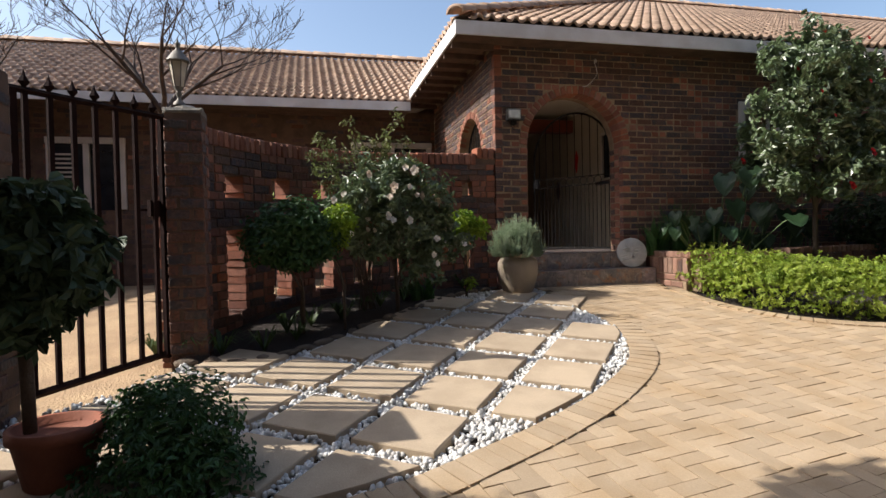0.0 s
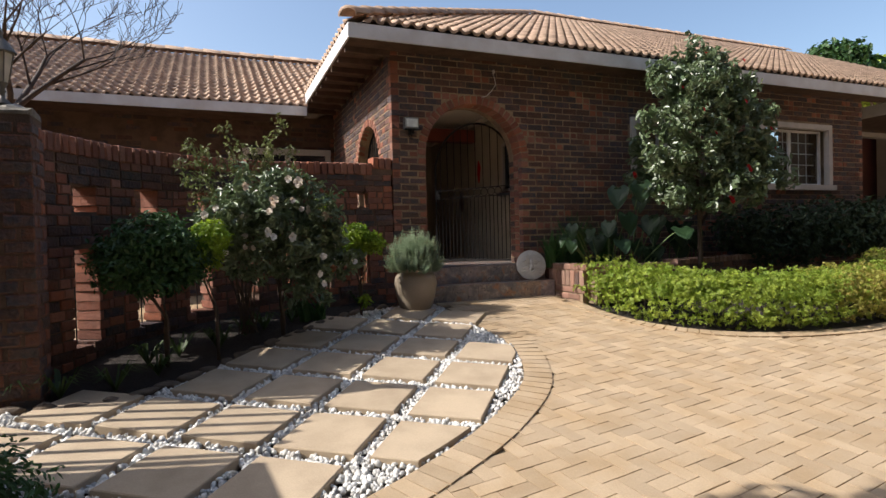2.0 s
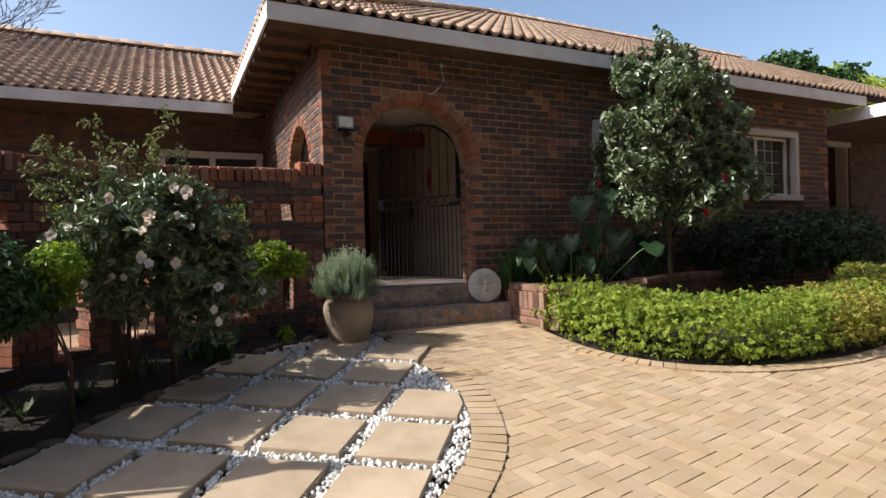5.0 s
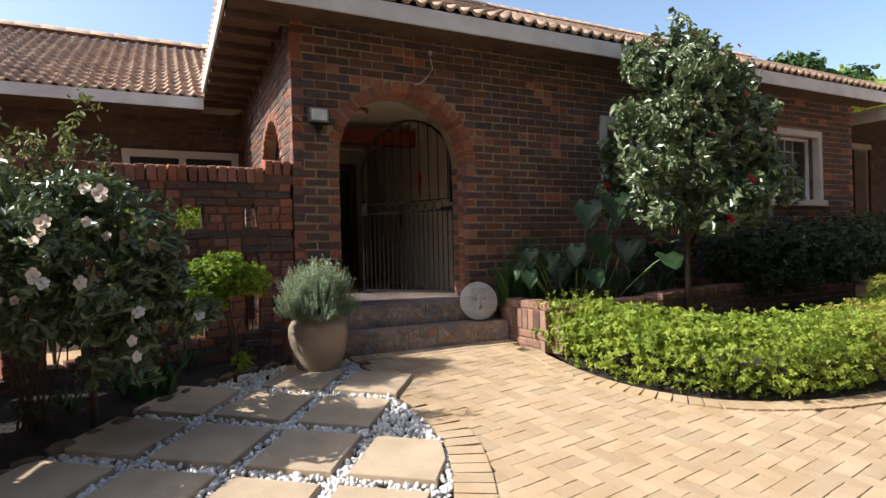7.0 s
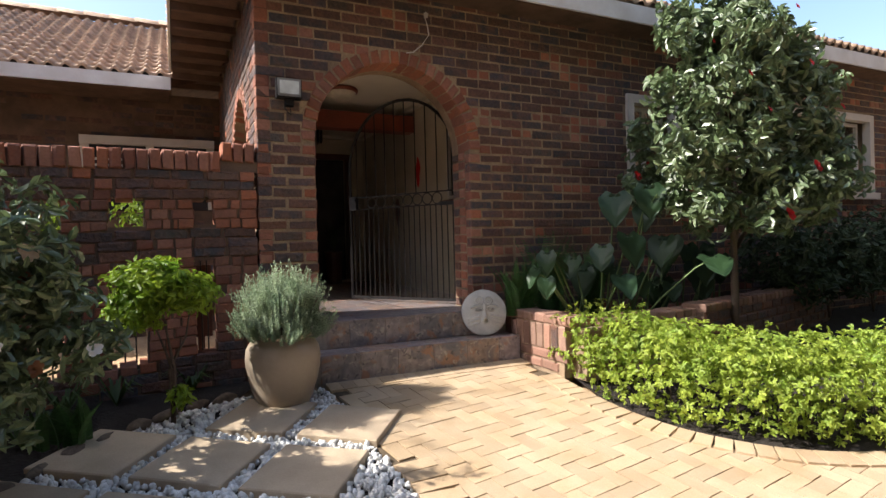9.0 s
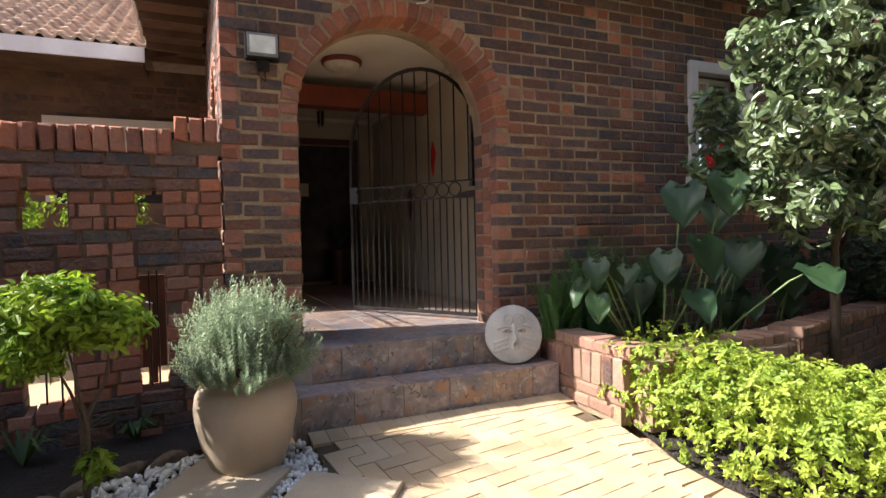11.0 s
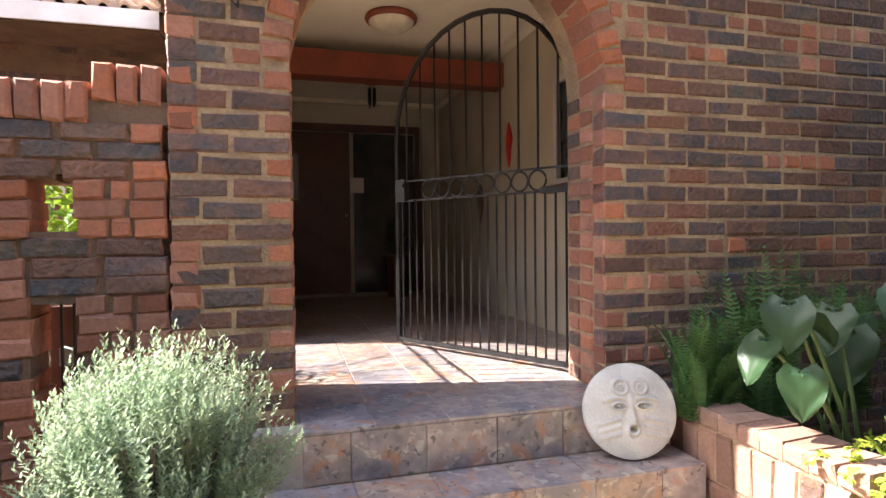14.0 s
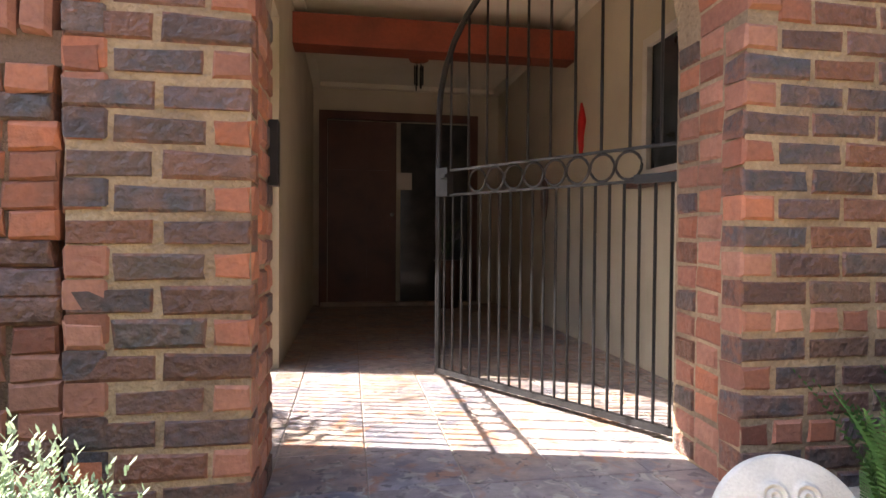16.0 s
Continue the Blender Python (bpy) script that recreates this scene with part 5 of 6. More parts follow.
# ---- the carved sun disc on the first step ----
def sun_disc():
    R = 0.20
    n, rings = 150, 56
    vs, fs = [], []

    def relief(x, y):
        h = 0.0

        def dot(cx, cy, r, a):
            return a * math.exp(-((x - cx) ** 2 + (y - cy) ** 2) / (r * r))
        h += 0.007 * math.exp(-(x / 0.014) ** 2) * (1 if -0.03 < y < 0.06 else math.exp(-((y - (0.06 if y > 0.06 else -0.03)) / 0.015) ** 2))
        h += dot(0, -0.040, 0.020, 0.008)
        for s in (-1, 1):
            ex, ey = (x - s * 0.052) / 0.030, (y - 0.020) / 0.014
            er = math.hypot(ex, ey)
            h += 0.0055 * math.exp(-((er - 1.0) / 0.22) ** 2) + dot(s * 0.052, 0.020, 0.008, 0.006) - 0.004 * math.exp(-((er - 0.5) / 0.25) ** 2)
            rr = math.hypot(x - s * 0.042, y - 0.100)
            h += 0.006 * math.exp(-((rr - 0.030) / 0.006) ** 2) + 0.005 * math.exp(-((rr - 0.012) / 0.006) ** 2)
            yy = y - (0.055 - 0.6 * (abs(x) - 0.06) ** 2 * 8)
            if 0.02 < s * x < 0.12:
                h += 0.006 * math.exp(-(yy / 0.007) ** 2)
            for k in range(3):
                yk = -0.03 - 0.03 * k - 0.25 * (abs(x) - 0.05)
                if 0.05 < s * x < 0.15:
                    h += 0.004 * math.exp(-((y - yk) / 0.008) ** 2)
        h += 0.007 * math.exp(-((math.hypot(x, y + 0.075) - 0.022) / 0.007) ** 2)
        h -= 0.012 * math.exp(-(x * x + (y + 0.075) ** 2) / 0.011 ** 2)
        return h
    vs.append((0, -0.022 - 2.2 * relief(0, 0), 0))
    for i in range(1, rings + 1):
        r = R * i / rings
        for k in range(n):
            t = 2 * math.pi * k / n
            x, y = r * math.cos(t), r * math.sin(t)
            dome = 0.022 * (1 - (i / rings) ** 3)
            vs.append((x, -dome - 2.2 * relief(x, y), y))
    for k in range(n):
        fs.append((0, 1 + (k + 1) % n, 1 + k))
    for i in range(rings - 1):
        for k in range(n):
            a, e = 1 + i * n, 1 + (i + 1) * n
            fs.append((a + k, a + (k + 1) % n, e + (k + 1) % n, e + k))
    base = len(vs)
    for k in range(n):
        t = 2 * math.pi * k / n
        vs.append((R * math.cos(t), 0.03, R * math.sin(t)))
    e = 1 + (rings - 1) * n
    for k in range(n):
        fs.append((e + k, e + (k + 1) % n, base + (k + 1) % n, base + k))
    fs.append(tuple(range(base, base + n))[::-1])
    b = Build()
    b.add(vs, fs)
    o = new("sun_disc", b.mesh("sun_disc", MAT["carved"], True))
    o.matrix_basis = Matrix.Translation((5.335, 7.285, STEP + 0.205)) @ Matrix.Rotation(radians(-14), 4, "Z") @ Matrix.Rotation(radians(-14), 4, "X")
    tagged(o, "round pale carved stone plaque leaning against the steps", "ornament")


sun_disc()

# ---- brick planter ----
planter = thing("planter", "low brick planter wall with upright bricks beside the steps", "planter", kind="structure")
PZ = 0.38
b = Build()
b.box((5.725, 7.00, 0.12), (0.195, 0.88, 0.44))
b.box((6.40, 6.49, 0.10), (1.38, 0.195, 0.40))
part("mortar_core", b, MAT["mortar"], planter)
soldier = shared("brick", 0.088, 0.20, 0.105, MAT["pale"], 0.008, 0.004, n=4)
soldier_d = shared("brick", 0.088, 0.20, 0.105, MAT["brick"], 0.008, 0.004, n=3)
PALE = shared("brick", BL, BH, 0.105, MAT["pale"], n=3)
capb = shared("cap_brick", 0.094, 0.07, 0.222, MAT["pale"], 0.010, 0.004, n=4)
for i in range(9):
    y = 7.36 - 0.098 * i
    LATE.append(("brick", random.choice(soldier + soldier_d), planter, Matrix.Translation((5.670, y, 0.20)) @ Matrix.Rotation(radians(90), 4, "Z")))
for i in range(9):
    y = 7.36 - 0.104 * i
    LATE.append(("cap_brick", random.choice(capb), planter, Matrix.Translation((5.725, y, PZ - 0.035)) @ Matrix.Rotation(radians(90), 4, "Z") @ Matrix.Rotation(random.uniform(-0.02, 0.02), 4, "Y")))
for r in range(2):
    for i in range(4):
        y = 7.33 - 0.232 * i + (0.1 if r else 0)
        LATE.append(("brick", random.choice(PALE), planter, Matrix.Translation((5.668, y, 0.055 - r * COURSE)) @ Matrix.Rotation(radians(90), 4, "Z")))
for i in range(13):
    LATE.append(("cap_brick", random.choice(capb), planter, Matrix.Translation((5.90 + i * 0.104, 6.48 + i * 0.006, PZ - 0.05)) @ Matrix.Rotation(random.uniform(-0.03, 0.03), 4, "Y")))
for r in range(4):
    for i in range(6):
        LATE.append(("brick", random.choice(PALE), planter, Matrix.Translation((5.83 + i * 0.232 + (0.11 if r % 2 else 0), 6.435, 0.26 - r * COURSE))))
pl2 = thing("planter", "low stepped brick retaining wall behind the hedge", "planter", kind="structure")
b = Build()
a_, e_ = Vector((6.95, 6.36)), Vector((9.95, 7.08))
d_ = (e_ - a_).normalized()
rot2 = Matrix.Translation((a_.x, a_.y, 0)) @ Matrix.Rotation(math.atan2(d_.y, d_.x), 4, "Z")
b.box((1.55, 0.10, 0.07), (3.1, 0.19, 0.52), rot2)
part("mortar_core", b, MAT["mortar_dark"], pl2)
for i in range(30):
    LATE.append(("cap_brick", random.choice(capb), pl2, rot2 @ Matrix.Translation((0.05 + i * 0.104, 0.10, 0.365))))
for r in range(5):
    for i in range(13):
        LATE.append(("brick", random.choice(STRETCH), pl2, rot2 @ Matrix.Translation((0.12 + i * 0.232 + (0.11 if r % 2 else 0), 0.045, 0.29 - r * COURSE))))

# ---- plants ----
def leaves(name, blobs, count, size, mat, parent, slim=0.5, seed=1, shell=0.55, up=0.35, fold=0.25, droop=0.0, kind="stuff", label="", tuft=1):
    """Leaves scattered in the outer part of lumpy blobs: (x, y, z, rx, ry, rz); tuft: leaves that spring from one shoot."""
    rg = np.random.RandomState(seed)
    blobs = np.array(blobs, float)
    w = (blobs[:, 3] * blobs[:, 4] * blobs[:, 5]) ** 0.7
    shoots = count // tuft
    count = shoots * tuft
    which = rg.choice(len(blobs), shoots, p=w / w.sum())
    d = rg.normal(size=(shoots, 3))
    d /= np.linalg.norm(d, axis=1)[:, None]
    rad = shell + (1 - shell) * rg.rand(shoots) ** 0.6
    bump = 1 + 0.14 * np.sin(d[:, 0] * 5 + which) * np.cos(d[:, 1] * 4 + which * 2) + 0.10 * np.sin(d[:, 2] * 9 + which)
    pos = blobs[which, :3] + d * blobs[which, 3:6] * (rad * bump)[:, None]
    face = d + rg.normal(size=(shoots, 3)) * (0.55 if tuft == 1 else 0.45)
    pos, d, face = (np.repeat(q, tuft, axis=0) for q in (pos, d, face))
    if tuft > 1:
        pos = pos + rg.normal(size=(count, 3)) * size * 0.16
    nrm = face + rg.normal(size=(count, 3)) * (0.0 if tuft == 1 else 0.35) + np.array([0, 0, up])
    nrm /= np.linalg.norm(nrm, axis=1)[:, None]
    ax = rg.normal(size=(count, 3)) + d * 0.5 - np.array([0, 0, droop])
    ax -= (ax * nrm).sum(1)[:, None] * nrm
    ax /= np.linalg.norm(ax, axis=1)[:, None]
    sd = np.cross(nrm, ax)
    L = (size * (0.65 + 0.6 * rg.rand(count)))[:, None]
    Wd = L * slim * 0.5
    v = np.empty((count, 6, 3))
    v[:, 0] = pos
    v[:, 1] = pos + ax * L * 0.35 + sd * Wd + nrm * Wd * fold
    v[:, 2] = pos + ax * L * 0.75 + sd * Wd * 0.75 + nrm * Wd * fold * 0.6
    v[:, 3] = pos + ax * L - nrm * L * 0.12
    v[:, 4] = pos + ax * L * 0.75 - sd * Wd * 0.75 + nrm * Wd * fold * 0.6
    v[:, 5] = pos + ax * L * 0.35 - sd * Wd + nrm * Wd * fold
    base = np.arange(count)[:, None] * 6
    f = np.concatenate([base + np.array([[0, 1, 2, 3]]), base + np.array([[0, 3, 4, 5]])])
    me = bpy.data.meshes.new(name)
    me.from_pydata(v.reshape(-1, 3).tolist(), [], f.tolist())
    me.materials.append(mat)
    ob = new(name, me)
    ob.parent = parent
    return tagged(ob, label, kind=kind)


def stems(parent, base, tops, r0, mat, name="trunk", bend=0.12, seed=2, split=0.35):
    rg = random.Random(seed)
    b = Build()
    fork = Vector(base) + Vector((0, 0, (max(t[2] for t in tops) - base[2]) * split))
    for t in tops:
        p0, p1 = Vector(base), Vector(t)
        mid = fork.lerp(p1, 0.4) + Vector((rg.uniform(-bend, bend), rg.uniform(-bend, bend), 0)) * 0.5
        f2 = fork + Vector((rg.uniform(-0.02, 0.02), rg.uniform(-0.02, 0.02), 0))
        b.tube([p0, p0.lerp(f2, 0.5) + Vector((rg.uniform(-bend, bend) * 0.15, 0, 0)), f2, mid, p1], [r0, r0 * 0.9, r0 * 0.75, r0 * 0.45, r0 * 0.15], 7)
    return part(name, b, mat, parent, smooth=True)


def flower(name, at, r, mat, m=None, petals=12, label=""):
    """A full double bloom: cupped petals in rings round a tight heart."""
    b = Build()
    for k in range(petals):
        ring = k % 3
        a = k * 2.4
        rr = r * (0.45 + 0.27 * ring)
        tilt = 1.1 - 0.42 * ring
        c, s = math.cos(a), math.sin(a)
        ct, st = math.cos(tilt), math.sin(tilt)
        o, w = Vector((c, s, 0)), Vector((-s, c, 0))
        z = Vector((0, 0, 1))
        p = [Vector((0, 0, 0)), o * rr * ct * 0.5 + z * rr * st * 0.6 + w * rr * 0.45, o * rr * ct + z * rr * st + w * rr * 0.30, o * rr * (ct + 0.12) + z * rr * st * 0.95, o * rr * ct + z * rr * st - w * rr * 0.30, o * rr * ct * 0.5 + z * rr * st * 0.6 - w * rr * 0.45]
        b.add(p, [(0, 1, 2, 3), (0, 3, 4, 5)])
    ob = new(name, b.mesh(name, mat, True))
    ob.matrix_basis = Matrix.Translation(at) @ (m or Matrix.Rotation(radians(65), 4, "X"))
    return ob


# camellia with red flowers
cam_tree = thing("camellia_tree", "glossy dark-leaved camellia tree with red flowers in the bed", "tree")
CB0 = [(7.25, 6.30, 1.55, 0.55, 0.55, 0.52), (7.30, 6.25, 2.1, 0.58, 0.55, 0.5), (7.15, 6.35, 2.60, 0.40, 0.42, 0.40), (7.75, 6.35, 2.60, 0.40, 0.40, 0.40), (7.28, 6.35, 2.98, 0.20, 0.24, 0.30), (7.90, 6.35, 2.92, 0.20, 0.24, 0.30), (7.95, 6.2, 2.0, 0.50, 0.45, 0.50), (8.25, 6.35, 1.62, 0.42, 0.42, 0.36), (7.75, 6.15, 1.45, 0.45, 0.4, 0.32), (6.95, 6.35, 1.28, 0.26, 0.3, 0.22), (6.85, 6.4, 2.2, 0.25, 0.3, 0.3), (6.92, 6.5, 2.72, 0.18, 0.2, 0.16), (8.30, 6.30, 1.95, 0.40, 0.36, 0.30), (8.45, 6.30, 1.55, 0.30, 0.32, 0.24), (6.78, 6.35, 1.70, 0.30, 0.34, 0.34), (8.10, 6.3, 2.40, 0.30, 0.3, 0.3), (7.25, 6.2, 1.22, 0.34, 0.34, 0.22), (7.02, 6.98, 1.72, 0.24, 0.18, 0.28), (7.10, 6.98, 1.50, 0.18, 0.18, 0.18)]
rg = random.Random(17)
CB = []
for bl in CB0:
    CB.append((*bl[:3], bl[3] * 0.66, bl[4] * 0.72, bl[5] * 0.68))
    for k in range(8):
        a, e = rg.uniform(0, 6.28), rg.uniform(-0.9, 1.3)
        CB.append((bl[0] + bl[3] * 1.02 * math.cos(a) * math.cos(e), bl[1] + bl[4] * 0.9 * math.sin(a) * math.cos(e), bl[2] + bl[5] * 0.95 * math.sin(e), rg.uniform(0.09, 0.17), rg.uniform(0.09, 0.17), rg.uniform(0.10, 0.18)))
stems(cam_tree, (7.45, 6.45, 0.0), [(7.25, 6.3, 2.5), (7.8, 6.35, 2.5), (7.0, 6.3, 1.8), (8.1, 6.3, 1.8), (7.4, 6.5, 2.8)], 0.032, MAT["bark"], split=0.3)
leaves("foliage", CB, 15600, 0.086, LEAF["camellia"], cam_tree, 0.5, 5, 0.5, 0.25, 0.45, 0.5, tuft=6)
RF = [(7.557, 5.78, 1.517, 0.055), (7.384, 5.90, 1.141, 0.06), (7.22, 6.1, 3.02, 0.035), (6.98, 6.25, 2.60, 0.03), (7.10, 5.85, 1.95, 0.025), (7.02, 5.95, 2.25, 0.025), (7.55, 5.8, 2.35, 0.03), (8.05, 5.85, 2.05, 0.03), (8.45, 6.1, 1.85, 0.03), (7.95, 6.15, 3.0, 0.03), (6.75, 6.9, 1.55, 0.05), (6.95, 6.95, 1.65, 0.05)]
for x, y, z, r in RF:
    f = flower("camellia_flower", (x, y, z), r, MAT["red_flower"])
    f.parent = cam_tree
tagged(f, "full red bloom")

# low golden hedge along the drive
hedge = thing("hedge", "low clipped lime-and-gold hedge following the curved kerb of the drive", "hedge")
HB, HB2 = [], []
hl = smooth_line(HEDGE, 0.12)
rg = random.Random(4)
for i, (p, d) in enumerate(hl):
    nl = Vector((-d.y, d.x, 0))
    for off, zz, rr in ((0.12, 0.17, 0.19), (0.15, 0.38, 0.19), (0.40, 0.39, 0.21), (0.62, 0.36, 0.20)):
        q = p + nl * off
        (HB if i < len(hl) * 0.45 or rg.random() < 0.45 else HB2).append((q.x, q.y, gz(q.y) + zz + rg.uniform(-0.03, 0.03) + 0.02, rr * rg.uniform(0.85, 1.1), rr, rr * rg.uniform(0.8, 1.0)))
leaves("foliage", HB, 62000, 0.031, LEAF["hedge"], hedge, 0.5, 6, 0.62, 0.5, 0.2, tuft=9)
leaves("golden_foliage", HB2, 29000, 0.031, LEAF["hedge_yellow"], hedge, 0.5, 7, 0.62, 0.5, 0.2, label="yellow and bronze leaves", tuft=9)
b = Build()
for i, (p, d) in enumerate(hl[::2]):
    nl = Vector((-d.y, d.x, 0))
    for q in (0.18, 0.42):
        c = p + nl * q
        b.tube([(c.x, c.y, gz(c.y)), (c.x + rg.uniform(-0.05, 0.05), c.y, gz(c.y) + 0.16), (c.x + rg.uniform(-0.1, 0.1), c.y + 0.03, gz(c.y) + 0.32)], 0.006, 4)
part("stem", b, MAT["twig"], hedge, kind="stuff")
h2 = thing("hedge", "small clipped green hedge far along the drive", "hedge")
leaves("foliage", [(13.6 + i * 0.22, 6.9 - i * 0.12, gz(7) + 0.42, 0.25, 0.25, 0.22) for i in range(9)], 3200, 0.05, LEAF["hedge"], h2, 0.5, 8, 0.6, 0.6)


def round_shrub(name, label, base, blobs, n, size, mat, seed, slim=0.45, r0=0.014, stems_to=3, category="shrub"):
    t = thing(name, label, category)
    rg = random.Random(seed)
    tops = [(bl[0] + rg.uniform(-0.1, 0.1), bl[1], bl[2]) for bl in blobs[:stems_to]]
    stems(t, base, tops, r0, MAT["bark"], "trunk", 0.08, seed, 0.4)
    leaves("foliage", blobs, n, size, mat, t, slim, seed, 0.5, 0.5)
    return t


# shrubs in the bed before the garden wall
round_shrub("standard_shrub", "round green standard shrub in the bed before the garden wall", (1.05, 5.62, -0.2), [(0.98, 5.55, 0.75, 0.33, 0.28, 0.24), (1.15, 5.6, 0.62, 0.26, 0.26, 0.2), (0.80, 5.5, 0.62, 0.24, 0.24, 0.20), (1.0, 5.5, 0.5, 0.22, 0.22, 0.14)], 7000, 0.05, LEAF["green"], 31)
round_shrub("standard_shrub", "small lime-leaved standard shrub before the garden wall", (1.42, 5.72, -0.2), [(1.38, 5.60, 0.80, 0.17, 0.16, 0.13), (1.33, 5.66, 0.66, 0.15, 0.15, 0.12)], 1700, 0.045, LEAF["lime"], 32)
round_shrub("standard_shrub", "lime-leaved standard shrub beside the pot of lavender", (2.88, 6.80, -0.1), [(2.80, 6.72, 0.80, 0.22, 0.20, 0.13), (2.98, 6.75, 0.72, 0.17, 0.17, 0.12), (2.70, 6.72, 0.64, 0.16, 0.16, 0.12), (2.92, 6.78, 0.10, 0.06, 0.06, 0.06)], 2800, 0.05, LEAF["lime"], 33)
wb = thing("white_camellia", "dark-leaved camellia bush with white blooms before the garden wall", "bush")
WB = [(2.05, 6.15, 0.62, 0.42, 0.34, 0.40), (1.80, 6.1, 1.05, 0.26, 0.28, 0.26), (2.25, 6.2, 1.0, 0.22, 0.25, 0.26), (1.55, 6.15, 0.8, 0.2, 0.22, 0.24), (2.0, 6.2, 1.22, 0.12, 0.14, 0.15), (2.25, 6.15, 0.45, 0.28, 0.26, 0.25), (1.75, 6.05, 0.55, 0.25, 0.25, 0.28), (2.02, 6.2, 1.15, 0.18, 0.2, 0.18), (1.9, 5.85, 0.88, 0.24, 0.2, 0.24), (1.62, 5.82, 1.12, 0.2, 0.2, 0.22), (1.5, 5.85, 0.9, 0.2, 0.2, 0.2), (2.38, 5.92, 0.95, 0.17, 0.16, 0.22), (2.40, 5.95, 0.58, 0.2, 0.18, 0.22), (2.15, 5.85, 0.62, 0.22, 0.18, 0.22)]
WB = [(x, y - (0.18 if y > 6 else 0), z, a, e, c) for x, y, z, a, e, c in WB] + [(2.20, 6.42, 0.75, 0.30, 0.24, 0.34), (1.90, 6.48, 1.05, 0.28, 0.24, 0.28), (1.65, 6.30, 0.75, 0.26, 0.24, 0.3)]
stems(wb, (2.0, 6.32, -0.15), [(1.8, 6.1, 1.1), (2.25, 6.2, 1.0), (2.1, 6.1, 0.8), (1.75, 6.1, 0.7)], 0.02, MAT["bark"], split=0.25)
WL = []
rg = random.Random(21)
for bl in WB:
    WL.append((*bl[:3], bl[3] * 0.62, bl[4] * 0.62, bl[5] * 0.62))
    for k in range(6):
        a, e = rg.uniform(0, 6.28), rg.uniform(-0.8, 1.3)
        WL.append((bl[0] + bl[3] * math.cos(a) * math.cos(e), bl[1] + bl[4] * 0.9 * math.sin(a) * math.cos(e), bl[2] + bl[5] * math.sin(e), rg.uniform(0.05, 0.11), rg.uniform(0.05, 0.11), rg.uniform(0.06, 0.11)))
leaves("foliage", WL, 8000, 0.070, LEAF["camellia"], wb, 0.42, 34, 0.4, 0.3, 0.35, tuft=5)
rg = random.Random(12)
WF = [(2.35, 5.93, 0.99, 0.042), (2.14, 5.95, 0.56, 0.040), (2.33, 5.95, 0.86, 0.032), (2.42, 6.0, 0.70, 0.036), (2.05, 5.85, 0.78, 0.034), (2.5, 6.05, 0.52, 0.03), (1.9, 5.85, 0.92, 0.028), (2.2, 5.92, 1.05, 0.026)]
for k in range(34):
    bl = rg.choice(WB)
    a = rg.uniform(3.4, 6.2)
    WF.append((bl[0] + bl[3] * 1.12 * math.cos(a), bl[1] + bl[4] * 1.22 * math.sin(a), bl[2] + rg.uniform(-0.7, 0.7) * bl[5], rg.uniform(0.022, 0.042)))
for k, (x, y, z, r) in enumerate(WF):
    f = flower("white_bloom", (x, y, z), r * 1.2, MAT["brown_flower"] if k in (2, 9, 15) else MAT["white_flower"], Matrix.Rotation(radians(rg.uniform(40, 90)), 4, "X") @ Matrix.Rotation(rg.uniform(-0.5, 0.5), 4, "Y"))
    f.parent = wb
# lanky climber shoots above it
tw = thing("tall_shrub", "lanky twiggy shrub with pale leaves above the garden wall", "shrub")
b = Build()
TB = []
for k, (x, z) in enumerate([(1.99, 1.88), (1.92, 1.70), (2.08, 1.62), (1.24, 1.68), (1.36, 1.60), (1.14, 1.50), (1.56, 1.79), (1.66, 1.66), (1.47, 1.52), (1.78, 1.60), (1.86, 1.50), (1.30, 1.35), (1.60, 1.45), (2.20, 1.42)]):
    p0 = Vector((1.70 + rg.uniform(-0.1, 0.1), 6.35, -0.1))
    p3 = Vector((x, 6.2 + rg.uniform(-0.12, 0.12), z))
    p1 = p0.lerp(p3, 0.45) + Vector((rg.uniform(-0.09, 0.09), 0, 0.05))
    p2 = p0.lerp(p3, 0.75) + Vector((rg.uniform(-0.05, 0.05), 0, 0))
    b.tube([p0, p1, p2, p3], [0.008, 0.006, 0.004, 0.002], 5)
    for q in range(9):
        c = p2.lerp(p3, (q - 2) / 6) if q > 2 else p1.lerp(p2, q / 2)
        TB.append((c.x, c.y, c.z, 0.05, 0.05, 0.05))
        if q % 3 == 1:
            o = c + Vector((rg.uniform(-0.14, 0.14), rg.uniform(-0.08, 0.08), rg.uniform(0.0, 0.10)))
            b.tube([c, o], [0.003, 0.0015], 4)
            TB.append((o.x, o.y, o.z, 0.045, 0.045, 0.045))
part("stem", b, MAT["bark"], tw)
leaves("foliage", TB, 2100, 0.048, LEAF["olive"], tw, 0.4, 35, 0.2, 0.4)

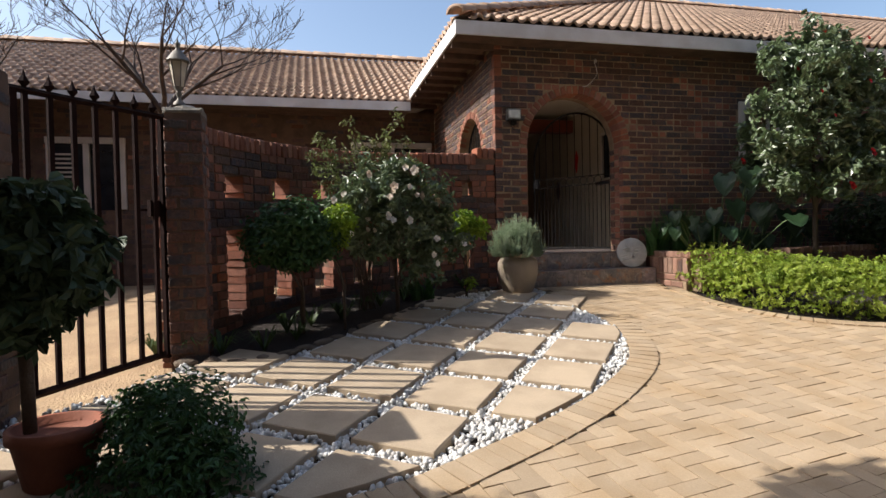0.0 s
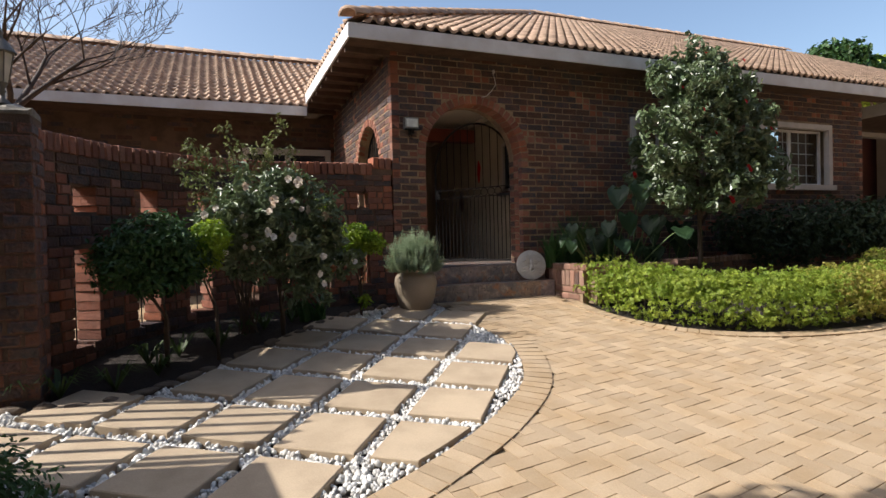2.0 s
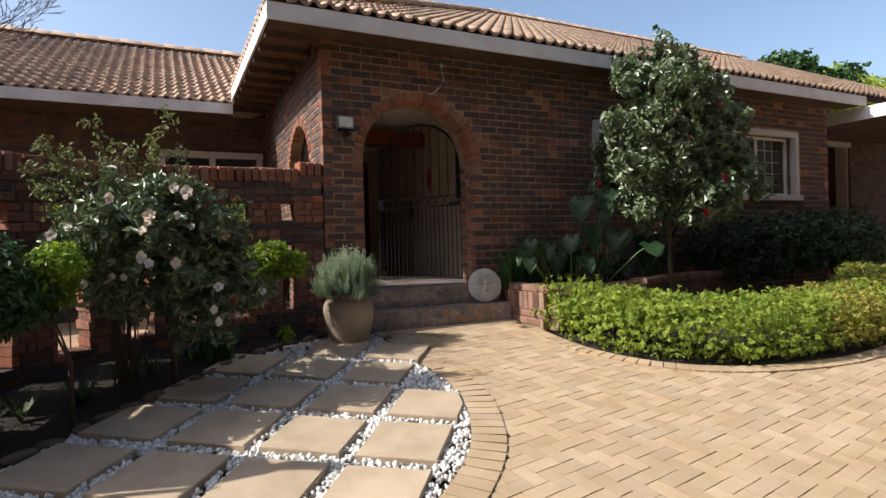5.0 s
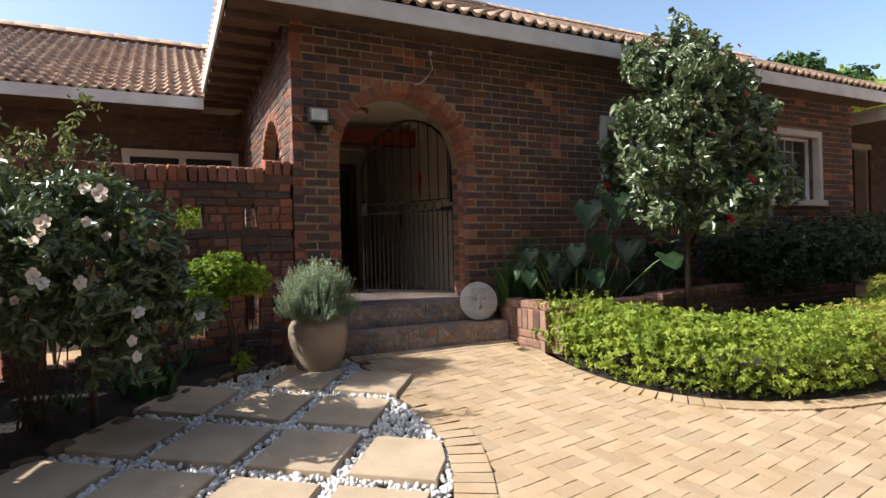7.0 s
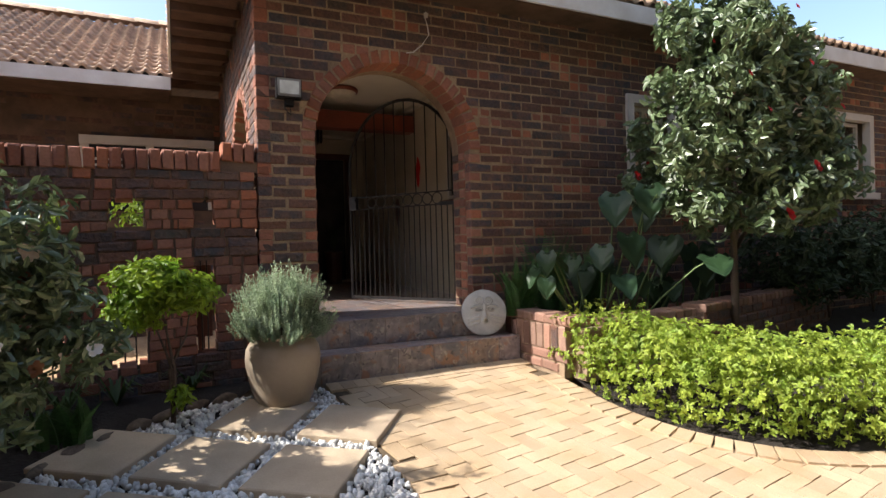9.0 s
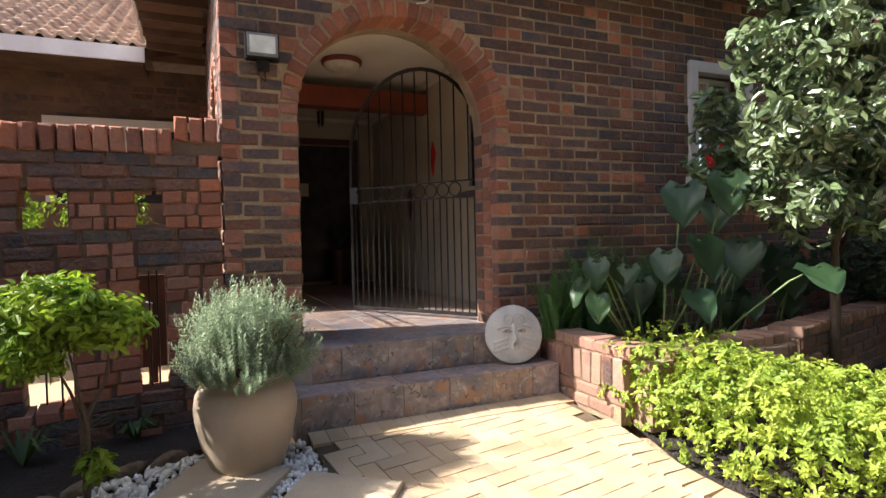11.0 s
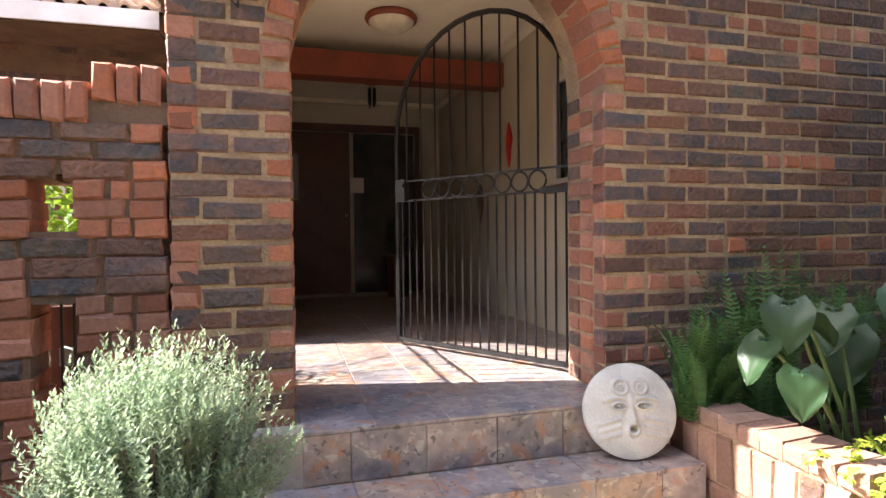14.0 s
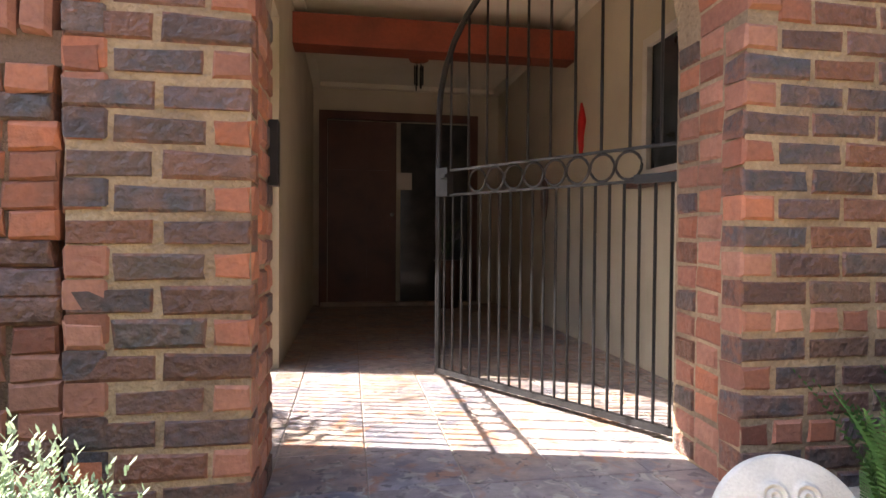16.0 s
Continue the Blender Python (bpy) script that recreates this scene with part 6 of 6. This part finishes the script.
# grassy tufts and low plants in the bed
for k in range(16):
    s = (k + 0.5) / 16
    i = int(s * (len(bed_line) - 1))
    x, y = bed_line[i]
    x, y = x - 0.12 - rg.uniform(0, 0.25), y + 0.14 + rg.uniform(0, 0.25)
    b = Build()
    for q in range(26):
        a, l = rg.uniform(0, 6.28), rg.uniform(0.12, 0.26)
        o, w = Vector((math.cos(a), math.sin(a), 0)), Vector((-math.sin(a), math.cos(a), 0)) * 0.007
        b.add([w, -w, o * l * 0.5 + Vector((0, 0, l * 0.75)) - w, o * l * 0.5 + Vector((0, 0, l * 0.75)) + w, o * l + Vector((0, 0, l * 0.55))], [(0, 1, 2, 3), (3, 2, 4)])
    ob = new("strap_leaf_plant", b.mesh("strap_leaf_plant", LEAF["grass"]))
    ob.location = (x, y, gz(y))
    tagged(ob, "low strap-leaved tuft in the dark soil of the bed", "plant", "tufts in the bed")

# beige pot with lavender
pot = thing("lavender_pot", "large beige glazed pot of silver-green lavender beside the entrance steps", "plant pot", (3.555, 6.90, gz(6.90) - 0.025))
b = Build()
b.lathe([(0.0, 0.0), (0.150, 0.0), (0.160, 0.012), (0.190, 0.08), (0.222, 0.18), (0.242, 0.28), (0.246, 0.34), (0.238, 0.40), (0.212, 0.445), (0.180, 0.462), (0.176, 0.470), (0.190, 0.482), (0.198, 0.492), (0.196, 0.503), (0.180, 0.506), (0.168, 0.49), (0.16, 0.43), (0.0, 0.42)], sides=48)
part("pot", b, MAT["pot"], pot, "beige glazed pot", True)
rgn = np.random.RandomState(77)
b = Build()
lv, lf = [], []
for k in range(1100):
    a, rr = rgn.uniform(0, 6.283), rgn.uniform(0, 1) ** 0.5
    lump = 1 + 0.16 * math.sin(3 * a + 1.0) + 0.10 * math.sin(7 * a)
    o = Vector((math.cos(a), math.sin(a), 0))
    base = Vector((0, 0, 0.46)) + o * 0.12 * rr
    tip = Vector((0, 0, 0.52)) + o * (0.335 * rr * lump * rgn.uniform(0.75, 1.1)) + Vector((0, 0, 0.44 * math.sqrt(max(0, 1 - (rr * 0.96) ** 2)) * rgn.uniform(0.76, 1.02) * (1 + 0.12 * math.sin(5 * a)) - (0.10 * rr if rr > 0.85 else 0.02)))
    mid = base.lerp(tip, 0.5) + o * 0.05 * rr + Vector((0, 0, -0.03 * rr))
    for q in range(36):
        t = 0.40 + 0.60 * q / 35
        c = base.lerp(mid, t * 2) if t < 0.5 else mid.lerp(tip, t * 2 - 1)
        d = ((tip - mid).normalized() + Vector((0, 0, 0.2))).normalized()
        ang_ = q * 2.4 + k
        x_ = d.orthogonal().normalized()
        s = x_ * math.cos(ang_) + d.cross(x_) * math.sin(ang_)
        e = (d * (0.55 + 0.9 * (t > 0.93)) + s).normalized() * (0.020 * (1.15 - 0.35 * t) * rgn.uniform(0.8, 1.2))
        w = d.cross(s).normalized() * 0.0028
        n0 = len(lv)
        lv += [c + w * 0.6, c - w * 0.6, c + e * 0.6 - w, c + e, c + e * 0.6 + w]
        lf.append((n0, n0 + 1, n0 + 2, n0 + 3, n0 + 4))
b.add([tuple(v) for v in lv], lf)
part("lavender", b, LEAF["lavender"], pot, "dense silver-green lavender", kind="stuff")
b = Build()
for k in range(60):
    a, rr = rgn.uniform(0, 6.283), rgn.uniform(0, 1)
    b.tube([(0.1 * rr * math.cos(a), 0.1 * rr * math.sin(a), 0.42), (0.26 * rr * math.cos(a), 0.26 * rr * math.sin(a), 0.72)], 0.003, 4)
part("stem", b, MAT["twig"], pot, kind="stuff")
b = Build()
b.lathe([(0.152, 0.455), (0.0, 0.46)], sides=24)
part("potting_soil", b, MAT["soil"], pot)


# elephant ears
def ear(parent, root, tip, size, yaw, pitch, seed):
    """A heart-shaped leaf on a curved stalk."""
    rg = random.Random(seed)
    root, tip = Vector(root), Vector(tip)
    b = Build()
    b.tube([root, root.lerp(tip, 0.4) + Vector((0, 0, 0.06)), root.lerp(tip, 0.8) + Vector((0, 0, 0.05)), tip], [0.012, 0.009, 0.007, 0.005], 6)
    part("stalk", b, MAT["stalk"], parent, smooth=True)
    n, m_ = 15, 14
    vs, fs = [], []
    for i in range(n):
        t = i / (n - 1)
        y = -0.28 + 1.28 * t
        if t < 0.22:
            w = 0.30 + 0.22 * (t / 0.22)
        else:
            w = 0.52 * math.cos((t - 0.22) / 0.78 * math.pi / 2) ** 0.75
        for j in range(m_ + 1):
            u = -1 + 2 * j / m_
            x = u * w
            yy = y + (0.16 * (1 - abs(u)) if t < 0.12 else 0)
            z = 0.16 * abs(x) ** 1.3 - 0.22 * max(yy, 0) ** 2 + 0.035 * math.sin(9 * yy + 5 * abs(u) + seed) * abs(u) - 0.016 * abs(math.sin(11 * (yy - 0.8 * abs(x)))) ** 0.5 + 0.012 * math.exp(-(x / 0.03) ** 2)
            vs.append((x, yy, z))
    for i in range(n - 1):
        for j in range(m_):
            a = i * (m_ + 1) + j
            fs.append((a, a + 1, a + m_ + 2, a + m_ + 1))
    b = Build()
    b.add(vs, fs)
    o = part("leaf_blade", b, LEAF["ear"], parent, smooth=True)
    o.matrix_basis = Matrix.Translation(tip) @ Matrix.Rotation(radians(yaw), 4, "Z") @ Matrix.Rotation(radians(pitch), 4, "X") @ Matrix.Diagonal((size, size, size, 1))


ee = thing("elephant_ear_plant", "elephant ears with large heart-shaped leaves behind the brick planter", "plant")
for k, (tx, ty, tz, sz, yw, pt) in enumerate([
        (6.92, 6.24, 0.80, 0.36, 150, -20), (6.40, 6.80, 1.34, 0.37, 135, -62), (5.66, 6.80, 0.86, 0.23, 125, -75), (5.74, 6.82, 0.83, 0.25, 262, -30), (5.52, 6.62, 0.665, 0.20, 150, -72),
        (5.55, 6.80, 0.74, 0.22, 90, -52), (6.28, 6.85, 0.84, 0.27, 160, -45), (6.66, 6.66, 1.40, 0.36, 145, -66), (6.36, 6.60, 0.98, 0.37, 175, -60), (6.18, 6.50, 0.66, 0.29, 165, -38),
        (6.85, 6.70, 0.95, 0.34, 115, -65), (7.1, 6.85, 0.95, 0.32, 130, -60), (6.75, 6.9, 0.62, 0.28, 170, -55), (6.05, 6.95, 0.80, 0.24, 110, -60), (7.5, 6.9, 0.7, 0.3, 130, -60), (6.9, 6.95, 1.25, 0.30, 125, -66)]):
    sz *= 0.74
    root = (max(tx, 5.95) * 0.5 + 3.15, 6.88 + 0.03 * (k % 3), 0.12)
    ear(ee, root, (tx, ty, tz), sz, yw, pt, k)
rg = random.Random(44)
for k in range(20):
    tx, ty = rg.uniform(6.2, 8.2), rg.uniform(6.7, 7.15)
    ear(ee, (tx + rg.uniform(-0.2, 0.2), ty + 0.05, 0.08), (tx, ty, rg.uniform(0.42, 0.9)), rg.uniform(0.14, 0.23), rg.uniform(90, 180), rg.uniform(-80, -35), 100 + k)


def fern(at, n, L, seed, label):
    rg = random.Random(seed)
    t = thing("fern", label, "fern", at)
    for k in range(n):
        b = Build()
        a = rg.uniform(0, 6.28)
        lean = rg.uniform(0.03, 0.42)
        o, w = Vector((math.cos(a), math.sin(a), 0)), Vector((-math.sin(a), math.cos(a), 0))
        l = L * rg.uniform(0.5, 1.0)
        root = Vector((rg.uniform(-0.13, 0.13), rg.uniform(-0.06, 0.04), 0))
        for q in range(30):
            s = (q + 2) / 32
            c = root + o * (lean * l * s * s * 1.3) + Vector((0, 0, l * (s - 0.25 * lean * s * s)))
            hw = 0.031 * min(1, 3.2 * (1 - s) + 0.15)
            for sg in (-1, 1):
                e = c + w * sg * hw + Vector((0, 0, 0.010)) + o * 0.004
                b.add([c - Vector((0, 0, 0.004)), e - Vector((0, 0, 0.003)), e + Vector((0, 0, 0.003)), c + Vector((0, 0, 0.004))], [(0, 1, 2, 3)])
        part("frond", b, LEAF["fern"], t)


fern((5.70, 7.26, 0.30), 60, 0.55, 1, "upright sword fern against the front wall")
fern((6.02, 7.27, 0.25), 80, 0.88, 2, "tall sword fern against the front wall")
fern((6.50, 7.27, 0.25), 60, 0.75, 3, "sword fern among the elephant ears against the front wall")
fern((2.35, 6.65, -0.08), 14, 0.3, 4, "small fern in the bed before the garden wall")

# shaded shrubs under the far window
for k, (x, y, z, r) in enumerate([(8.9, 7.0, 0.75, 0.45), (9.8, 7.0, 0.8, 0.5), (10.7, 7.0, 0.85, 0.5), (11.6, 7.0, 0.85, 0.5), (12.4, 7.0, 0.9, 0.5)]):
    round_shrub("shaded_shrub", "dark green shrub in the shade under the windows", (x, y, 0.0), [(x, y, z, r, 0.4, r * 0.8), (x + 0.2, y - 0.1, z - 0.25, r * 0.8, 0.35, r * 0.7)], 1500, 0.09, LEAF["dark"], 50 + k)

# foreground: a clipped standard and a terracotta pot with a low bush
tp = thing("topiary_standard", "dark ball-clipped standard tree in a terracotta pot before the yard gate", "topiary")
stems(tp, (-0.10, 3.35, -0.2), [(-0.14, 3.35, 0.55), (-0.10, 3.36, 0.75)], 0.028, MAT["bark"], split=0.6, bend=0.03)
leaves("foliage", [(-0.10, 3.35, 0.58, 0.36, 0.33, 0.28), (-0.10, 3.35, 0.74, 0.25, 0.24, 0.17), (-0.16, 3.3, 0.40, 0.28, 0.26, 0.20)], 5200, 0.085, LEAF["dark"], tp, 0.5, 61, 0.5, 0.2, 0.3, 0.7, tuft=5)
b = Build()
b.lathe([(0.0, 0.0), (0.13, 0.0), (0.185, 0.26), (0.20, 0.26), (0.20, 0.31), (0.175, 0.31), (0.17, 0.27), (0, 0.27)], (-0.02, 3.42, gz(3.4) - 0.02), 32)
part("pot", b, MAT["terracotta"], tp, "red-brown terracotta pot", True)
lb = thing("low_bush", "dense low green bush beside the terracotta pot", "bush")
leaves("foliage", [(0.50, 3.40, -0.26, 0.32, 0.28, 0.25), (0.42, 3.28, -0.42, 0.34, 0.28, 0.2), (0.68, 3.25, -0.44, 0.22, 0.22, 0.16), (0.38, 3.5, -0.22, 0.24, 0.22, 0.2)], 6000, 0.040, LEAF["green"], lb, 0.45, 62, 0.5, 0.5)
stems(lb, (0.6, 3.4, -0.5), [(0.6, 3.4, -0.25), (0.7, 3.3, -0.3), (0.5, 3.3, -0.3)], 0.01, MAT["bark"])


# bare tree in the yard
def bare_tree(name, base, fork, seed, label):
    """A short trunk that forks into rising limbs, each ending in ever finer twigs."""
    rg = random.Random(seed)
    t = thing(name, label, "tree")
    trunk, limbs, twigs = Build(), Build(), Build()

    def grow(p, d, l, r, depth):
        pts, rs = [p], [r]
        q, dd = p, d
        for k in range(4):
            dd = (dd + Vector((rg.uniform(-0.17, 0.17), rg.uniform(-0.17, 0.17), 0.03))).normalized()
            q = q + dd * l / 4
            pts.append(q)
            rs.append(r * (1 - 0.11 * (k + 1)))
        (limbs if depth < 2 else twigs).tube(pts, [max(v, 0.0036) for v in rs], 6 if depth < 2 else 3, cap=False)
        if depth >= 4:
            return
        for k in range(4 if depth < 2 else 3):
            a = rg.uniform(0, 6.28)
            side = Vector((math.cos(a), math.sin(a), 0.15)) * rg.uniform(0.5, 1.2)
            i = (4, 4, 3, 2)[k]
            grow(pts[i], (dd + side).normalized(), l * rg.uniform(0.50, 0.75), rs[i] * 0.58, depth + 1)
    x, y, z = base
    top = Vector((x + 0.04, y, fork))
    trunk.tube([base, (x - 0.03, y, (z + fork) * 0.5), top], [0.10, 0.075, 0.065], 8)
    for k in range(5):
        a = k * 1.257 + rg.uniform(-0.3, 0.3)
        grow(top, Vector((math.cos(a) * 0.75, math.sin(a) * 0.75, 1.0)).normalized(), 1.05, 0.036, 0)
    part("trunk", trunk, MAT["twig"], t, "grey-brown trunk", True)
    part("limbs", limbs, MAT["twig"], t, smooth=True)
    part("twigs", twigs, MAT["twig"], t, kind="stuff")


bare_tree("bare_tree", (-0.76, 8.6, -0.1), 2.30, 5, "leafless spreading tree in the yard behind the garden wall")
bare_tree("bare_tree", (-3.3, 8.8, -0.1), 2.1, 8, "leafless tree near the far wing")
yb = [(2.15, 8.5, 1.25), (2.75, 8.55, 1.3), (0.9, 8.2, 1.1), (1.5, 8.3, 1.2)]
for k, (x, y, z) in enumerate(yb):
    round_shrub("yard_shrub", "sunlit lime shrub in the yard behind the garden wall", (x, y, -0.05), [(x, y, z, 0.28, 0.25, 0.25), (x + 0.1, y, z - 0.25, 0.25, 0.25, 0.22)], 900, 0.06, LEAF["lime"], 70 + k)


# trees behind the house
def far_tree(x, y, z, r, seed, mat):
    t = thing("background_tree", "broad leafy tree beyond the roofs", "tree")
    rg = random.Random(seed)
    blobs = [(x + rg.uniform(-1, 1) * r, y + rg.uniform(-1, 1) * r, z + rg.uniform(-0.6, 0.7) * r, r * rg.uniform(0.3, 0.55), r * 0.5, r * rg.uniform(0.28, 0.45)) for _ in range(12)]
    leaves("foliage", blobs, 4200, 0.36, mat, t, 0.6, seed, 0.4, 0.4)
    b = Build()
    b.tube([(x, y, 0), (x, y, z * 0.6), (x + 0.3, y, z)], [0.35, 0.28, 0.1], 8)
    for k in range(5):
        bl = blobs[k]
        b.tube([(x, y, z * 0.6), bl[:3]], [0.16, 0.05], 6)
    part("trunk", b, MAT["bark"], t)


far_tree(33.0, 21.0, 9.0, 2.0, 81, LEAF["green"])
far_tree(38.5, 22.0, 9.4, 2.2, 82, LEAF["hedge"])

# closing the place behind the camera: unseen dark walls, tall to hold back sky light
b = Build()
b.box((5, -5.5, 6.5), (34, 0.3, 17.0))
b.box((-9.0, 1, 1.8), (0.3, 13, 6.4))
b.box((21.0, 0, 4.0), (0.3, 12, 12.0))
setting("boundary_wall", b, material("sky_block_dark", (0.07, 0.06, 0.05), 0.95, 0.2), "unseen dark walls added to close the plot and block sky light", "wall")
# made-up tree above the view, its crown set where the drive's shadow needs it
sh = thing("unseen_shade_tree", "unseen leafy tree added to shade the near end of the drive", "tree")
stems(sh, (-3.4, 1.4, -0.9), [(-2.4, 3.3, 3.4), (-0.6, 3.2, 3.3), (-3.6, 1.2, 3.2)], 0.12, MAT["bark"])
leaves("foliage", [(-2.6, 3.6, 3.4, 0.6, 0.38, 0.3), (-1.6, 3.25, 3.4, 0.6, 0.32, 0.3), (-0.6, 3.4, 3.4, 0.6, 0.40, 0.3), (0.2, 3.25, 3.4, 0.5, 0.35, 0.3), (-3.4, 1.6, 3.2, 0.8, 0.8, 0.6), (-0.8, 1.0, 3.4, 1.0, 0.6, 0.4)], 6500, 0.14, LEAF["green"], sh, 0.6, 91, 0.2, 0.4)

place_late()
